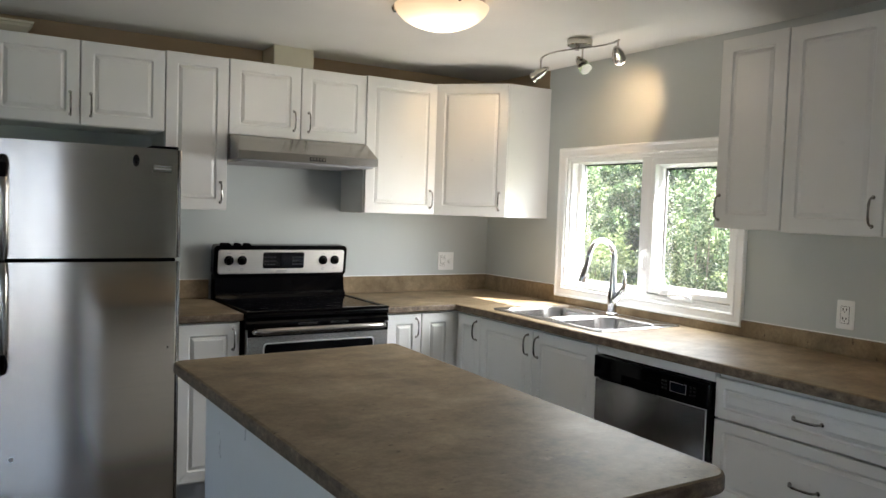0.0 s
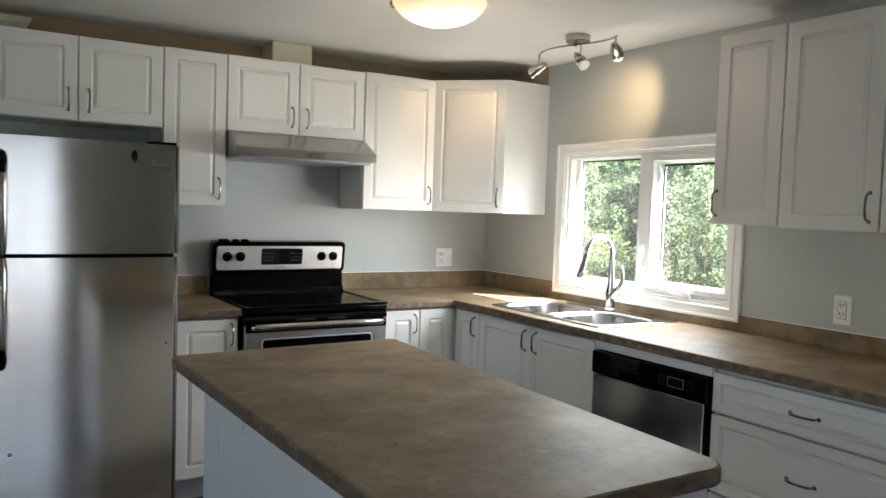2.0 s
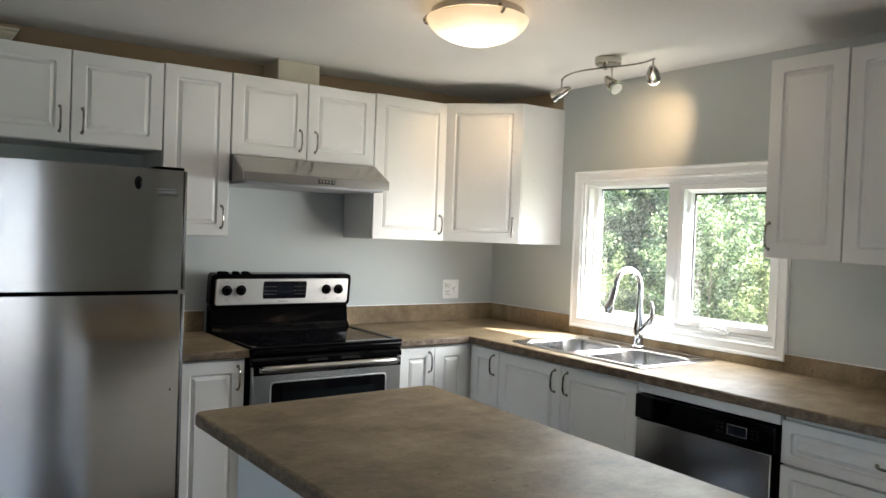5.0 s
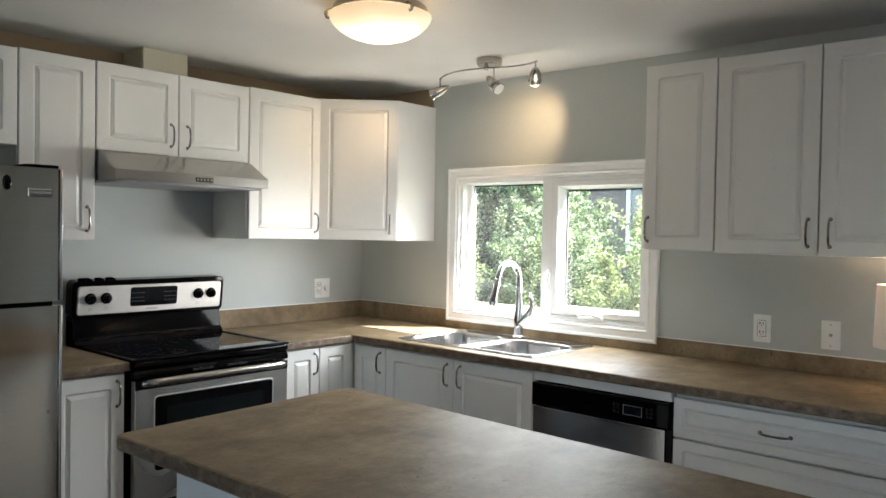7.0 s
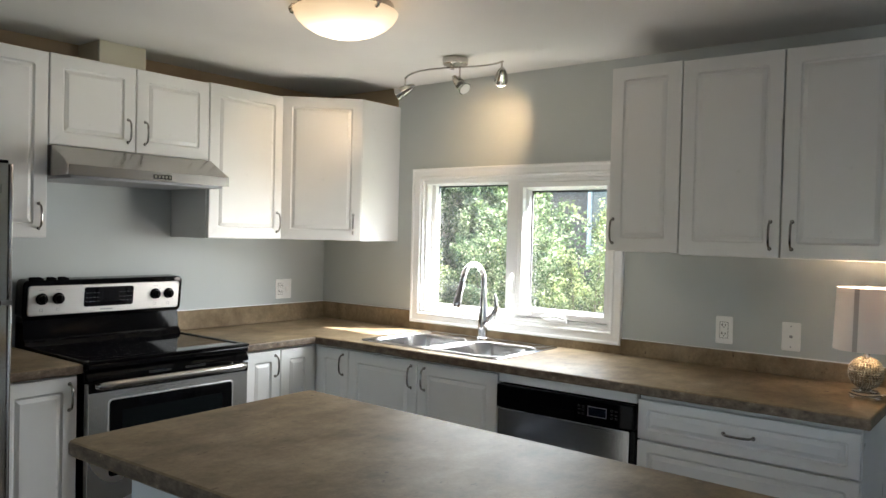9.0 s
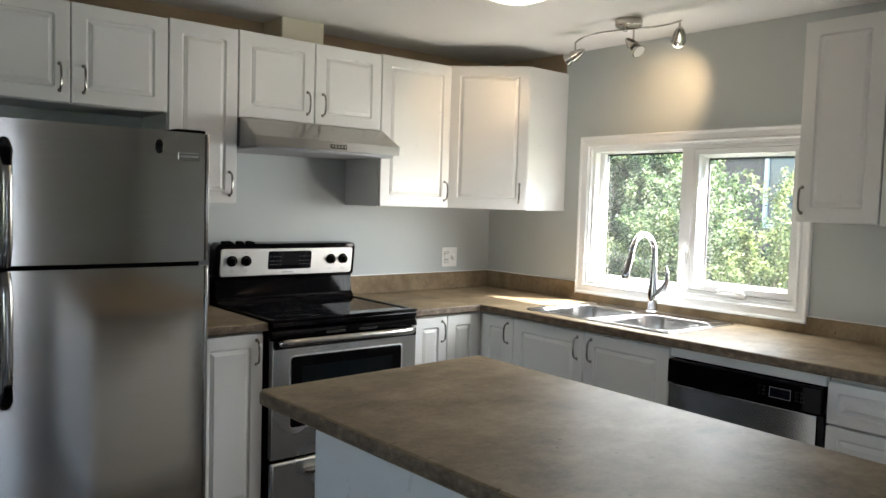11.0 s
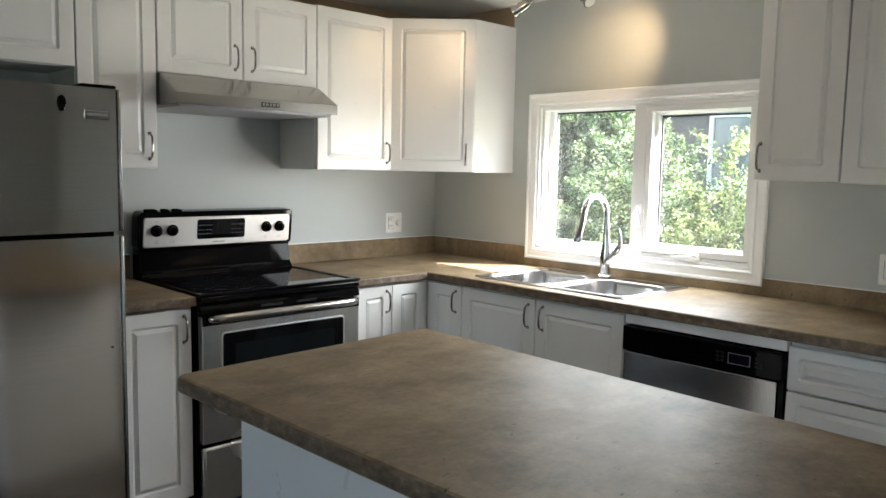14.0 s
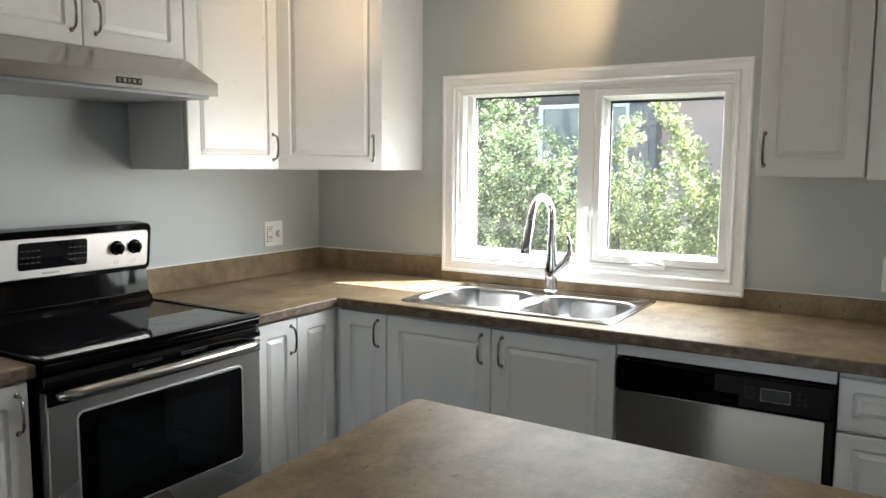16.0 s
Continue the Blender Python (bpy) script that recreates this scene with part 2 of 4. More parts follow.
def leafy(name, a, b, c):
    m = material(name, a, 0.36)
    n, l = m.node_tree.nodes, m.node_tree.links
    geo = n.new("ShaderNodeNewGeometry")
    col = ramp(m, geo.outputs["Random Per Island"], [(0.0, a), (0.5, b), (1.0, c)])
    to(m, col, "Base Color")
    tr, mx = n.new("ShaderNodeBsdfTranslucent"), n.new("ShaderNodeMixShader")
    br = mix(m, 1.0, col, (1.55, 1.55, 1.3), "MULTIPLY")
    l.new(br, tr.inputs["Color"])
    mx.inputs[0].default_value = 0.5
    l.new(n["Principled BSDF"].outputs[0], mx.inputs[1]), l.new(tr.outputs[0], mx.inputs[2])
    l.new(mx.outputs[0], n["Material Output"].inputs["Surface"])
    return m


# darkest leaf tones stand in for shade, palest for sun highlights
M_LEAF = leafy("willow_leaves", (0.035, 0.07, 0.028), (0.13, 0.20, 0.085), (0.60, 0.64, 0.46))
# darker copy of the leaves, shade put into the colour
M_LEAFD = leafy("painted_shade_leaves", (0.018, 0.04, 0.018), (0.05, 0.095, 0.04), (0.22, 0.30, 0.15))
M_LEAFY = leafy("yellow_leaves", (0.06, 0.095, 0.035), (0.21, 0.26, 0.11), (0.52, 0.55, 0.32))
M_BARK = painted("shrub_bark", (0.22, 0.18, 0.13), 0.3, 0.8, 40, 0.6)
M_GRASS = painted("garden_grass", (0.09, 0.14, 0.045), 0.35, 0.9, 25, 0.8)
M_STUCCO = painted("pink_stucco", (0.42, 0.285, 0.245), 0.08, 0.85, 30, 0.5)
M_SIDING = painted("dark_siding", (0.15, 0.12, 0.105), 0.12, 0.8, 30, 0.4)
M_FENCE = painted("weathered_board", (0.16, 0.145, 0.145), 0.25, 0.8, 30, 0.5)
M_ROOF = painted("roof_felt", (0.08, 0.075, 0.075), 0.2, 0.9, 40, 0.6)


# ---- mesh helpers ----
def mesh_ob(name, bm, mat, parent=None, label="", m=None, smooth=True, angle=35, flats=True):
    bmesh.ops.recalc_face_normals(bm, faces=bm.faces[:])
    me = bpy.data.meshes.new(name)
    bm.to_mesh(me)
    bm.free()
    me.materials.append(mat)
    if smooth:
        me.shade_smooth()
        me.set_sharp_from_angle(angle=radians(angle))
        if flats:
            for p in me.polygons:
                if len(p.vertices) > 8 or p.area > 0.004:
                    p.use_smooth = False
    ob = new(name, me)
    if parent:
        ob.parent = parent
    if m is not None:
        ob.matrix_basis = m
    if label:
        ob["label"] = label
    return ob


part = mesh_ob


def pieces(name, boxes, mat, parent, label="", bev=0.0):
    """Each box a part of its own."""
    return [part(name, boxed(b, bev=bev, seg=1), mat, parent, label) for b in boxes]


def thing(name, m, label, category, group="", kind=""):
    ob = new(name)
    ob.empty_display_size = 0.1
    ob.matrix_basis = m
    return tagged(ob, label, category, group, kind)


def box(bm, lo, hi, bev=0.0, seg=2):
    lo, hi = [min(a, b) for a, b in zip(lo, hi)], [max(a, b) for a, b in zip(lo, hi)]
    r = bmesh.ops.create_cube(bm, size=1.0)
    vs = r["verts"]
    for v in vs:
        v.co = Vector([(l + h) / 2 + c * (h - l) for l, h, c in zip(lo, hi, v.co)])
    if bev:
        es = list({e for v in vs for e in v.link_edges})
        bmesh.ops.bevel(bm, geom=es, offset=bev, segments=seg, profile=0.5, affect="EDGES")
    return bm


def boxed(*args, bev=0.0, seg=2):
    bm = bmesh.new()
    for lo, hi in args:
        box(bm, lo, hi, bev, seg)
    return bm


def tube(bm, pts, radii, n=10, squash=1.0, up=Vector((0, 0, 1))):
    pts = [Vector(p) for p in pts]
    if isinstance(radii, (int, float)):
        radii = [radii] * len(pts)
    rings, a = [], None
    for i, p in enumerate(pts):
        d = (pts[min(i + 1, len(pts) - 1)] - pts[max(i - 1, 0)]).normalized()
        if a is None:
            u = up if abs(d.dot(up)) < 0.95 else Vector((1, 0, 0))
            a = d.cross(u).normalized()
        else:
            a = (a - d * a.dot(d)).normalized()
        b = a.cross(d).normalized()
        rings.append([bm.verts.new(p + (a * math.cos(2 * math.pi * k / n) + b * squash * math.sin(2 * math.pi * k / n)) * radii[i]) for k in range(n)])
    for r0, r1 in zip(rings, rings[1:]):
        for k in range(n):
            bm.faces.new((r0[k], r0[(k + 1) % n], r1[(k + 1) % n], r1[k]))
    bm.faces.new(rings[0]), bm.faces.new(rings[-1])
    return bm


def lathe(bm, prof, n=40, m=None, close=False):
    m = m or Matrix()
    rings = []
    for r, z in prof:
        if r < 1e-6:
            rings.append([bm.verts.new(m @ Vector((0, 0, z)))])
        else:
            rings.append([bm.verts.new(m @ Vector((r * math.cos(2 * math.pi * k / n), r * math.sin(2 * math.pi * k / n), z))) for k in range(n)])
    if close:
        rings.append(rings[0])
    for a, b in zip(rings, rings[1:]):
        for k in range(n):
            q = [a[k % len(a)], a[(k + 1) % n % len(a)], b[(k + 1) % n % len(b)], b[k % len(b)]]
            q = list(dict.fromkeys(q))
            if len(q) > 2:
                bm.faces.new(q)
    return bm


def rrect(w, h, cx, cz, r, n=4):
    """Points of a rounded rectangle in the x-z plane."""
    out = []
    for sx, sz, a0 in ((1, 1, 0), (-1, 1, 90), (-1, -1, 180), (1, -1, 270)):
        for k in range(n + 1):
            a = radians(a0 + 90 * k / n)
            out.append((cx + sx * (w / 2 - r) + r * math.cos(a), cz + sz * (h / 2 - r) + r * math.sin(a)))
    return out


def loft(bm, rings):
    """rings: (points in x-z, depth y). First and last are closed."""
    vs = [[bm.verts.new((x, y, z)) for x, z in pts] for pts, y in rings]
    n = len(vs[0])
    for a, b in zip(vs, vs[1:]):
        for k in range(n):
            bm.faces.new((a[k], a[(k + 1) % n], b[(k + 1) % n], b[k]))
    bm.faces.new(vs[0]), bm.faces.new(vs[-1])
    return bm


def raised_door(w, h, mg=0.058, t=0.019):
    """Door lying against y = 0 with its face towards -y, lower left corner at x = z = 0."""
    bm, cx, cz = bmesh.new(), w / 2, h / 2
    mg = min(mg, w * 0.27, h * 0.27)
    R = lambda i, r: rrect(w - 2 * i, h - 2 * i, cx, cz, r)
    loft(bm, [(R(0, 0.002), 0), (R(0, 0.002), -t + 0.004), (R(0.0015, 0.003), -t + 0.001), (R(0.005, 0.004), -t),
              (R(mg - 0.005, 0.012), -t), (R(mg - 0.002, 0.010), -t + 0.0050), (R(mg + 0.001, 0.009), -t + 0.0074),
              (R(mg + 0.005, 0.006), -t + 0.0076), (R(mg + 0.007, 0.0015), -t + 0.0056), (R(mg + 0.017, 0.0012), -t + 0.0014), (R(mg + 0.019, 0.001), -t)])
    return bm


def slab_cells(xs, ys, keep, z0, z1, bev=0.008):
    """A flat slab from grid cells, with rounded top edges."""
    bm, cache = bmesh.new(), {}

    def v(i, j, z):
        if (i, j, z) not in cache:
            cache[i, j, z] = bm.verts.new((xs[i], ys[j], z))
        return cache[i, j, z]
    n = [(i, j) for i in range(len(xs) - 1) for j in range(len(ys) - 1) if keep(i, j)]
    rim = []
    for i, j in n:
        bm.faces.new([v(i, j, z1), v(i + 1, j, z1), v(i + 1, j + 1, z1), v(i, j + 1, z1)])
        bm.faces.new([v(i, j, z0), v(i, j + 1, z0), v(i + 1, j + 1, z0), v(i + 1, j, z0)])
        for (a, b), nb in ((((i, j), (i + 1, j)), (i, j - 1)), (((i + 1, j), (i + 1, j + 1)), (i + 1, j)),
                           (((i + 1, j + 1), (i, j + 1)), (i, j + 1)), (((i, j + 1), (i, j)), (i - 1, j))):
            if nb not in n:
                bm.faces.new([v(*a, z0), v(*b, z0), v(*b, z1), v(*a, z1)])
                rim.append((v(*a, z1), v(*b, z1)))
                rim.append((v(*a, z0), v(*b, z0)))
    es = [bm.edges.get(p) for p in rim]
    bmesh.ops.recalc_face_normals(bm, faces=bm.faces[:])
    if bev:
        bmesh.ops.bevel(bm, geom=es, offset=bev, segments=3, profile=0.5, affect="EDGES")
    return bm


# ---- shell of the room ----
H = 2.286
XL, YB = -5.6, -7.2


def structure(name, bm, mat, label="", smooth=True):
    return tagged(mesh_ob(name, bm, mat, smooth=smooth), label, kind="structure")


structure("floor", boxed(((XL - 0.1, YB - 0.1, -0.12), (0.14, 0.12, 0))), M_FLOOR, "dark wood-look vinyl kitchen floor")
structure("ceiling", boxed(((XL - 0.1, YB - 0.1, H), (0.14, 0.12, H + 0.12))), M_CEIL, "flat white painted textured ceiling")
structure("wall_north", boxed(((XL, 0, 0), (0.14, 0.12, H))), M_WALL, "pale grey-green painted kitchen wall")
WY0, WY1, WZ0, WZ1 = -1.965, -0.79, 1.01, 1.757
structure("wall_east", boxed(((0, WY1, 0), (0.14, 0, H)), ((0, WY0, 0), (0.14, WY1, WZ0)), ((0, WY0, WZ1), (0.14, WY1, H)),
                             ((0, YB, 0), (0.14, WY0, H))), M_WALL, "pale grey-green painted window wall")
structure("wall_west", boxed(((XL - 0.1, YB, 0), (XL, -3.4, H)), ((XL - 0.1, -1.8, 0), (XL, 0, H)), ((XL - 0.1, -3.4, 0), (XL, -1.8, 0.8)), ((XL - 0.1, -3.4, 1.9), (XL, -1.8, H))), M_WALL, "pale grey-green painted wall")
PX0, PX1 = -4.15, -2.35
structure("wall_south", boxed(((XL, YB - 0.1, 0), (PX0, YB, H)), ((PX1, YB - 0.1, 0), (0.14, YB, H)), ((PX0, YB - 0.1, 2.1), (PX1, YB, H))), M_WALL,
          "pale grey-green painted wall with patio opening")
# unseen wall added to block bright sky in the fridge door's reflection
structure("sky_block_wall", boxed(((-9, -10.2, -0.56), (5, -10.0, 2.3))), painted("sky_block_paint", (0.55, 0.57, 0.60), 0.1, 0.8, 20, 0.3), "plain grey wall, unseen, added to keep bright sky out of the fridge reflection")

# unseen pale slab, added so sunlight off it brightens the fridge door
structure("sun_reflector_slab", boxed(((-5.6, -9.9, -0.30), (-1.2, -7.31, -0.10))), painted("pale_concrete", (0.42, 0.42, 0.41), 0.12, 0.8, 30, 0.4), "pale concrete slab, unseen, added outside the door to brighten the fridge reflection")

# ---- window over the sink ----
ROT_E = pose(0, 0, 0, 0, 0, -90)      # local x runs along -y, local -y looks into the room


def frame_ring(bm, x0, x1, z0, z1, w, y0, y1, bev=0.002):
    """Four bars round an opening, in local x-z, from depth y0 to y1; w: bar width."""
    box(bm, (x0, y0, z1 - w), (x1, y1, z1), bev, 1)
    box(bm, (x0, y0, z0), (x1, y1, z0 + w), bev, 1)
    box(bm, (x0, y0, z0 + w), (x0 + w, y1, z1 - w), bev, 1)
    box(bm, (x1 - w, y0, z0 + w), (x1, y1, z1 - w), bev, 1)
    return bm


def mitred(bm, x0, x1, z0, z1, prof):
    """A moulding with mitred corners round an opening. prof: (distance outwards from the opening, depth y)."""
    rings = [[bm.verts.new((x, y, z)) for x, z in ((x0 - d, z0 - d), (x1 + d, z0 - d), (x1 + d, z1 + d), (x0 - d, z1 + d))] for d, y in prof]
    rings.append(rings[0])
    for a, b in zip(rings, rings[1:]):
        for k in range(4):
            bm.faces.new((a[k], a[(k + 1) % 4], b[(k + 1) % 4], b[k]))
    return bm


win = thing("window_1", ROT_E, "white vinyl double window with one fixed and one casement pane", "window", kind="structure")
A0, A1 = -WY1, -WY0
part("window_casing", mitred(bmesh.new(), A0, A1, WZ0, WZ1, [(0.0, -0.001), (0.0, -0.013), (0.004, -0.017), (0.010, -0.017), (0.014, -0.013), (0.040, -0.016),
                                                            (0.044, -0.021), (0.052, -0.023), (0.056, -0.019), (0.056, -0.001)]), M_TRIM, win, "white painted moulded casing", angle=25)
part("window_jamb", mitred(bmesh.new(), A0 + 0.014, A1 - 0.014, WZ0 + 0.014, WZ1 - 0.014, [(0.0, -0.004), (0.0, 0.07), (0.0135, 0.07), (0.0135, -0.004)]), M_TRIM, win)
bm = mitred(bmesh.new(), A0 + 0.030, A1 - 0.030, WZ0 + 0.030, WZ1 - 0.030, [(0.0, 0.015), (0.0, 0.085), (0.0155, 0.085), (0.0155, 0.012), (0.003, 0.012)])
box(bm, (1.358, 0.012, WZ0 + 0.02), (1.426, 0.10, WZ1 - 0.02), 0.002, 1)
part("window_frame", bm, M_TRIM, win)
sash = part("window_sash", mitred(bmesh.new(), 1.470, 1.908, 1.086, 1.6855, [(0.0, 0.066), (-0.0, 0.088), (0.042, 0.088), (0.042, 0.012), (0.037, 0.006), (0.014, 0.006), (0.012, 0.030), (0.002, 0.042), (0.0, 0.05)]), M_TRIM, win)
part("glass_stop", mitred(bmesh.new(), 1.470, 1.908, 1.086, 1.6855, [(-0.0025, 0.072), (-0.0025, 0.0795), (-0.0002, 0.0795), (-0.0002, 0.072)]), M_SPACER, sash)
part("fixed_sash", mitred(bmesh.new(), 0.846, 1.350, 1.060, 1.721, [(0.0, 0.075), (0.0, 0.098), (0.030, 0.098), (0.030, 0.058), (0.022, 0.054), (0.004, 0.062)]), M_TRIM, win)
part("glass_stop", mitred(bmesh.new(), 0.846, 1.350, 1.060, 1.721, [(-0.0025, 0.082), (-0.0025, 0.0895), (-0.0002, 0.0895), (-0.0002, 0.082)]), M_SPACER, win)
# black strips added for the shadow line along each pane's top
part("top_shadow_strip", boxed(((0.850, 0.080, 1.713), (1.346, 0.0888, 1.7185))), M_GASKET_SHADOW, win)
part("top_shadow_strip", boxed(((1.474, 0.070, 1.675), (1.904, 0.0788, 1.6815))), M_GASKET_SHADOW, sash)
part("side_gasket", boxed(((1.474, 0.070, 1.092), (1.477, 0.0788, 1.6745))), M_SPACER, sash)
for x0, x1, z0, z1, y in ((0.844, 1.352, 1.058, 1.723, 0.09), (1.468, 1.910, 1.084, 1.686, 0.08)):
    p = part("pane", boxed(((x0, y, z0), (x1, y + 0.005, z1))), M_PANE, win)
    p.visible_shadow = False
bm = tube(bmesh.new(), [(1.402, 0.004, 1.255), (1.402, -0.008, 1.245), (1.402, -0.016, 1.215), (1.402, -0.012, 1.180), (1.402, 0.004, 1.165)], [0.006, 0.008, 0.0085, 0.008, 0.005], 10)
box(bm, (1.389, 0.004, 1.155), (1.415, 0.020, 1.27), 0.006)
part("latch", bm, M_TRIM, win, "white window latch lever")
bm = boxed(((1.60, -0.008, 1.026), (1.73, 0.018, 1.048)), bev=0.006)
tube(bm, [(1.72, 0.000, 1.050), (1.67, -0.020, 1.060), (1.62, -0.018, 1.054), (1.600, -0.014, 1.050)], [0.008, 0.008, 0.007, 0.009], 10)
part("crank_handle", bm, M_TRIM, win, "white folding window crank")
part("crank_knob", tube(bmesh.new(), [(1.515, 0.02, 1.056), (1.515, -0.004, 1.056)], [0.008, 0.006], 10), M_PLAST, win)

# patio opening behind the camera
win2 = thing("window_2", pose(PX1, YB, 0, 0, 0, 180), "white framed patio door", "window", kind="structure")
bm = frame_ring(bmesh.new(), 0.0, PX1 - PX0, 0.0, 2.1, 0.07, 0.0, 0.09)
box(bm, (0.865, 0.01, 0.07), (0.935, 0.08, 2.03))
part("door_frame", bm, M_TRIM, win2)
part("pane", boxed(((0.07, 0.05, 0.07), (0.865, 0.056, 2.03))), M_PANE, win2).visible_shadow = False
part("pane", boxed(((0.935, 0.05, 0.07), (PX1 - PX0 - 0.07, 0.056, 2.03))), M_PANE, win2).visible_shadow = False

win3 = thing("window_3", pose(XL, -3.4, 0, 0, 0, 90), "white framed window on the far wall", "window", kind="structure")
part("window_frame", frame_ring(bmesh.new(), 0, 1.6, 0.8, 1.9, 0.06, 0.02, 0.09), M_TRIM, win3)
part("pane", boxed(((0.06, 0.05, 0.86), (1.54, 0.056, 1.84))), M_PANE, win3).visible_shadow = False

# ---- pulls, doors and cabinets ----
def bow_pull(parent, m, length=0.096):
    """Bow pull along local z, standing off towards -y, from its lower foot."""
    L = length
    pts = [(0, 0, 0), (0, -0.012, 0.001), (0, -0.021, 0.008), (0, -0.026, 0.022), (0, -0.028, L / 2), (0, -0.026, L - 0.022), (0, -0.021, L - 0.008), (0, -0.012, L - 0.001), (0, 0, L)]
    rad = [0.0052, 0.0040, 0.0042, 0.0048, 0.0040, 0.0048, 0.0042, 0.0040, 0.0052]
    bm = tube(bmesh.new(), pts, rad, 8, 1.0, Vector((1, 0, 0)))
    lathe(bm, [(0, 0.0), (0.0075, 0.0), (0.0075, 0.002), (0.005, 0.004)], 10, pose(0, 0, -0.002, 90))
    lathe(bm, [(0, 0.0), (0.0075, 0.0), (0.0075, 0.002), (0.005, 0.004)], 10, pose(0, 0, L + 0.002, 90))
    return part("handle", bm, M_PULL, parent, "tarnished chrome bow pull", m)


def add_door(parent, x, z, w, h, pull=None, y=0.0, name="door", mg=0.058, m=None):
    """pull: (x, z) of the lower foot in the door, or 'mid' for a level one."""
    d = part(name, raised_door(w, h, mg), M_CAB, parent, m=(m or Matrix()) @ pose(x, y, z), angle=18)
    if pull == "mid":
        bow_pull(d, pose(w / 2 - 0.052, -0.019, h / 2, 0, 90, 0))
    elif pull:
        bow_pull(d, pose(pull[0], -0.019, pull[1]))
    return d


G = 0.005
UD, UP = 0.305, 0.325                    # upper carcass depth, depth with door


def upper(m, w, z0, z1, doors, label, group="wall cabinets"):
    """Wall cabinet, origin at the wall, lower left on the floor line. doors: (x, w, pull)."""
    c = thing("wall_cabinet", m, label, "cabinet", group)
    part("body", boxed(((0.0005, -UD + 0.006, z0), (w - 0.0005, -0.001, z1)), bev=0.001, seg=1), M_CAB, c)
    for x, dw, pl in doors:
        add_door(c, x + G / 2, z0 + 0.002, dw - G, z1 - z0 - 0.004, pl, -UD - 0.001)
    return c


def wallx(x):
    return pose(x, 0, 0)


UZ0, UZ1 = 1.402, 2.168
c = upper(wallx(-2.892), 0.742, 1.768, 2.155, [(0, 0.368, (0.325, 0.045)), (0.368, 0.374, (0.043, 0.045))], "white short two-door wall cabinet above the fridge")
part("side_panel", boxed(((-0.004, -UD, 1.769), (-0.0005, -0.001, 2.154))), M_BULK, c, "unfinished tan cabinet side")
upper(wallx(-2.149), 0.307, 1.395, 2.160, [(0, 0.307, (0.269, 0.04))], "white narrow single-door wall cabinet beside the range hood")
upper(wallx(-1.841), 0.766, 1.780, 2.162, [(0, 0.383, (0.342, 0.045)), (0.383, 0.383, (0.041, 0.045))], "white short two-door wall cabinet above the range hood")
upper(wallx(-1.074), 0.462, UZ0, UZ1, [(0, 0.462, (0.424, 0.04))], "white single-door wall cabinet between range hood and corner cabinet")
# diagonal corner cabinet
corner = thing("wall_cabinet", pose(0, 0, 0), "white diagonal corner wall cabinet next to the window", "cabinet", "wall cabinets")
bm = bmesh.new()
foot = [(-0.001, -0.001), (-0.611, -0.001), (-0.611, -UD), (-UD - 0.0, -0.616), (-0.001, -0.616)]
lo = [bm.verts.new((x, y, UZ0)) for x, y in foot]
hi = [bm.verts.new((x, y, UZ1 + 0.004)) for x, y in foot]
bm.faces.new(lo), bm.faces.new(hi)
for k in range(5):
    bm.faces.new((lo[k], lo[(k + 1) % 5], hi[(k + 1) % 5], hi[k]))
part("body", bm, M_CAB, corner)
dl = math.hypot(0.611 - UD, 0.616 - UD)
add_door(corner, 0.003, UZ0 + 0.002, dl - 0.006, UZ1 - UZ0, (dl - 0.046, 0.04), -0.001, m=pose(-0.611, -UD, 0, 0, 0, -math.degrees(math.atan2(0.616 - UD, 0.611 - UD))))


def walle(y):
    return pose(0, y, 0, 0, 0, -90)


RU = walle(-2.093)
upper(RU, 0.307, 1.396, 2.168, [(0, 0.307, (0.02, 0.036))], "white single-door wall cabinet next to the window", "wall cabinets by the window")
upper(walle(-2.4005), 0.770, 1.390, 2.164, [(0, 0.385, (0.347, 0.036)), (0.385, 0.385, (0.038, 0.036))], "white tall two-door wall cabinet above the table lamp", "wall cabinets by the window")

BD, CT0, CT1 = 0.61, 0.876, 0.914


def base(m, w, doors, label, depth=BD, drawers=None, kick=True):
    c = thing("base_cabinet", m, label, "cabinet", "base cabinets")
    part("body", boxed(((0.0005, -depth + 0.006, 0.11), (w - 0.0005, -0.001, CT0 - 0.0015)), bev=0.001, seg=1), M_CAB, c)
    if kick:
        part("toe_kick", boxed(((0.0, -depth + 0.055, 0.0), (w, -depth + 0.07, 0.11))), M_KICK, c)
    for x, dw, pl in doors:
        add_door(c, x + G / 2, 0.122, dw - G, CT0 - 0.01 - 0.122, pl, -depth - 0.001)
    for z, h in drawers or ():
        add_door(c, G / 2, z, w - G, h - G, "mid", -depth - 0.001, "drawer", 0.042)
    return c


PZ = 0.620
base(wallx(-2.149), 0.300, [(0, 0.293, (0.258, PZ))], "white narrow base cabinet between fridge and stove")
cb = base(wallx(-1.070), 0.225, [(0, 0.215, (0.178, PZ))], "white slim base cabinet beside the stove")
lazy = thing("base_cabinet", pose(0, 0, 0), "white corner base cabinet with two folding doors", "cabinet", "base cabinets")
bm = slab_cells([-0.845, -BD + 0.006, -0.001], [-0.868, -BD + 0.006, -0.001], lambda i, j: not (i == 0 and j == 0), 0.11, CT0 - 0.0015, 0)
part("body", bm, M_CAB, lazy)
pieces("toe_kick", (((-0.845, -BD + 0.055, 0), (-BD + 0.055, -BD + 0.07, 0.11)), ((-BD + 0.055, -0.868, 0), (-BD + 0.07, -BD + 0.07, 0.11))), M_KICK, lazy)
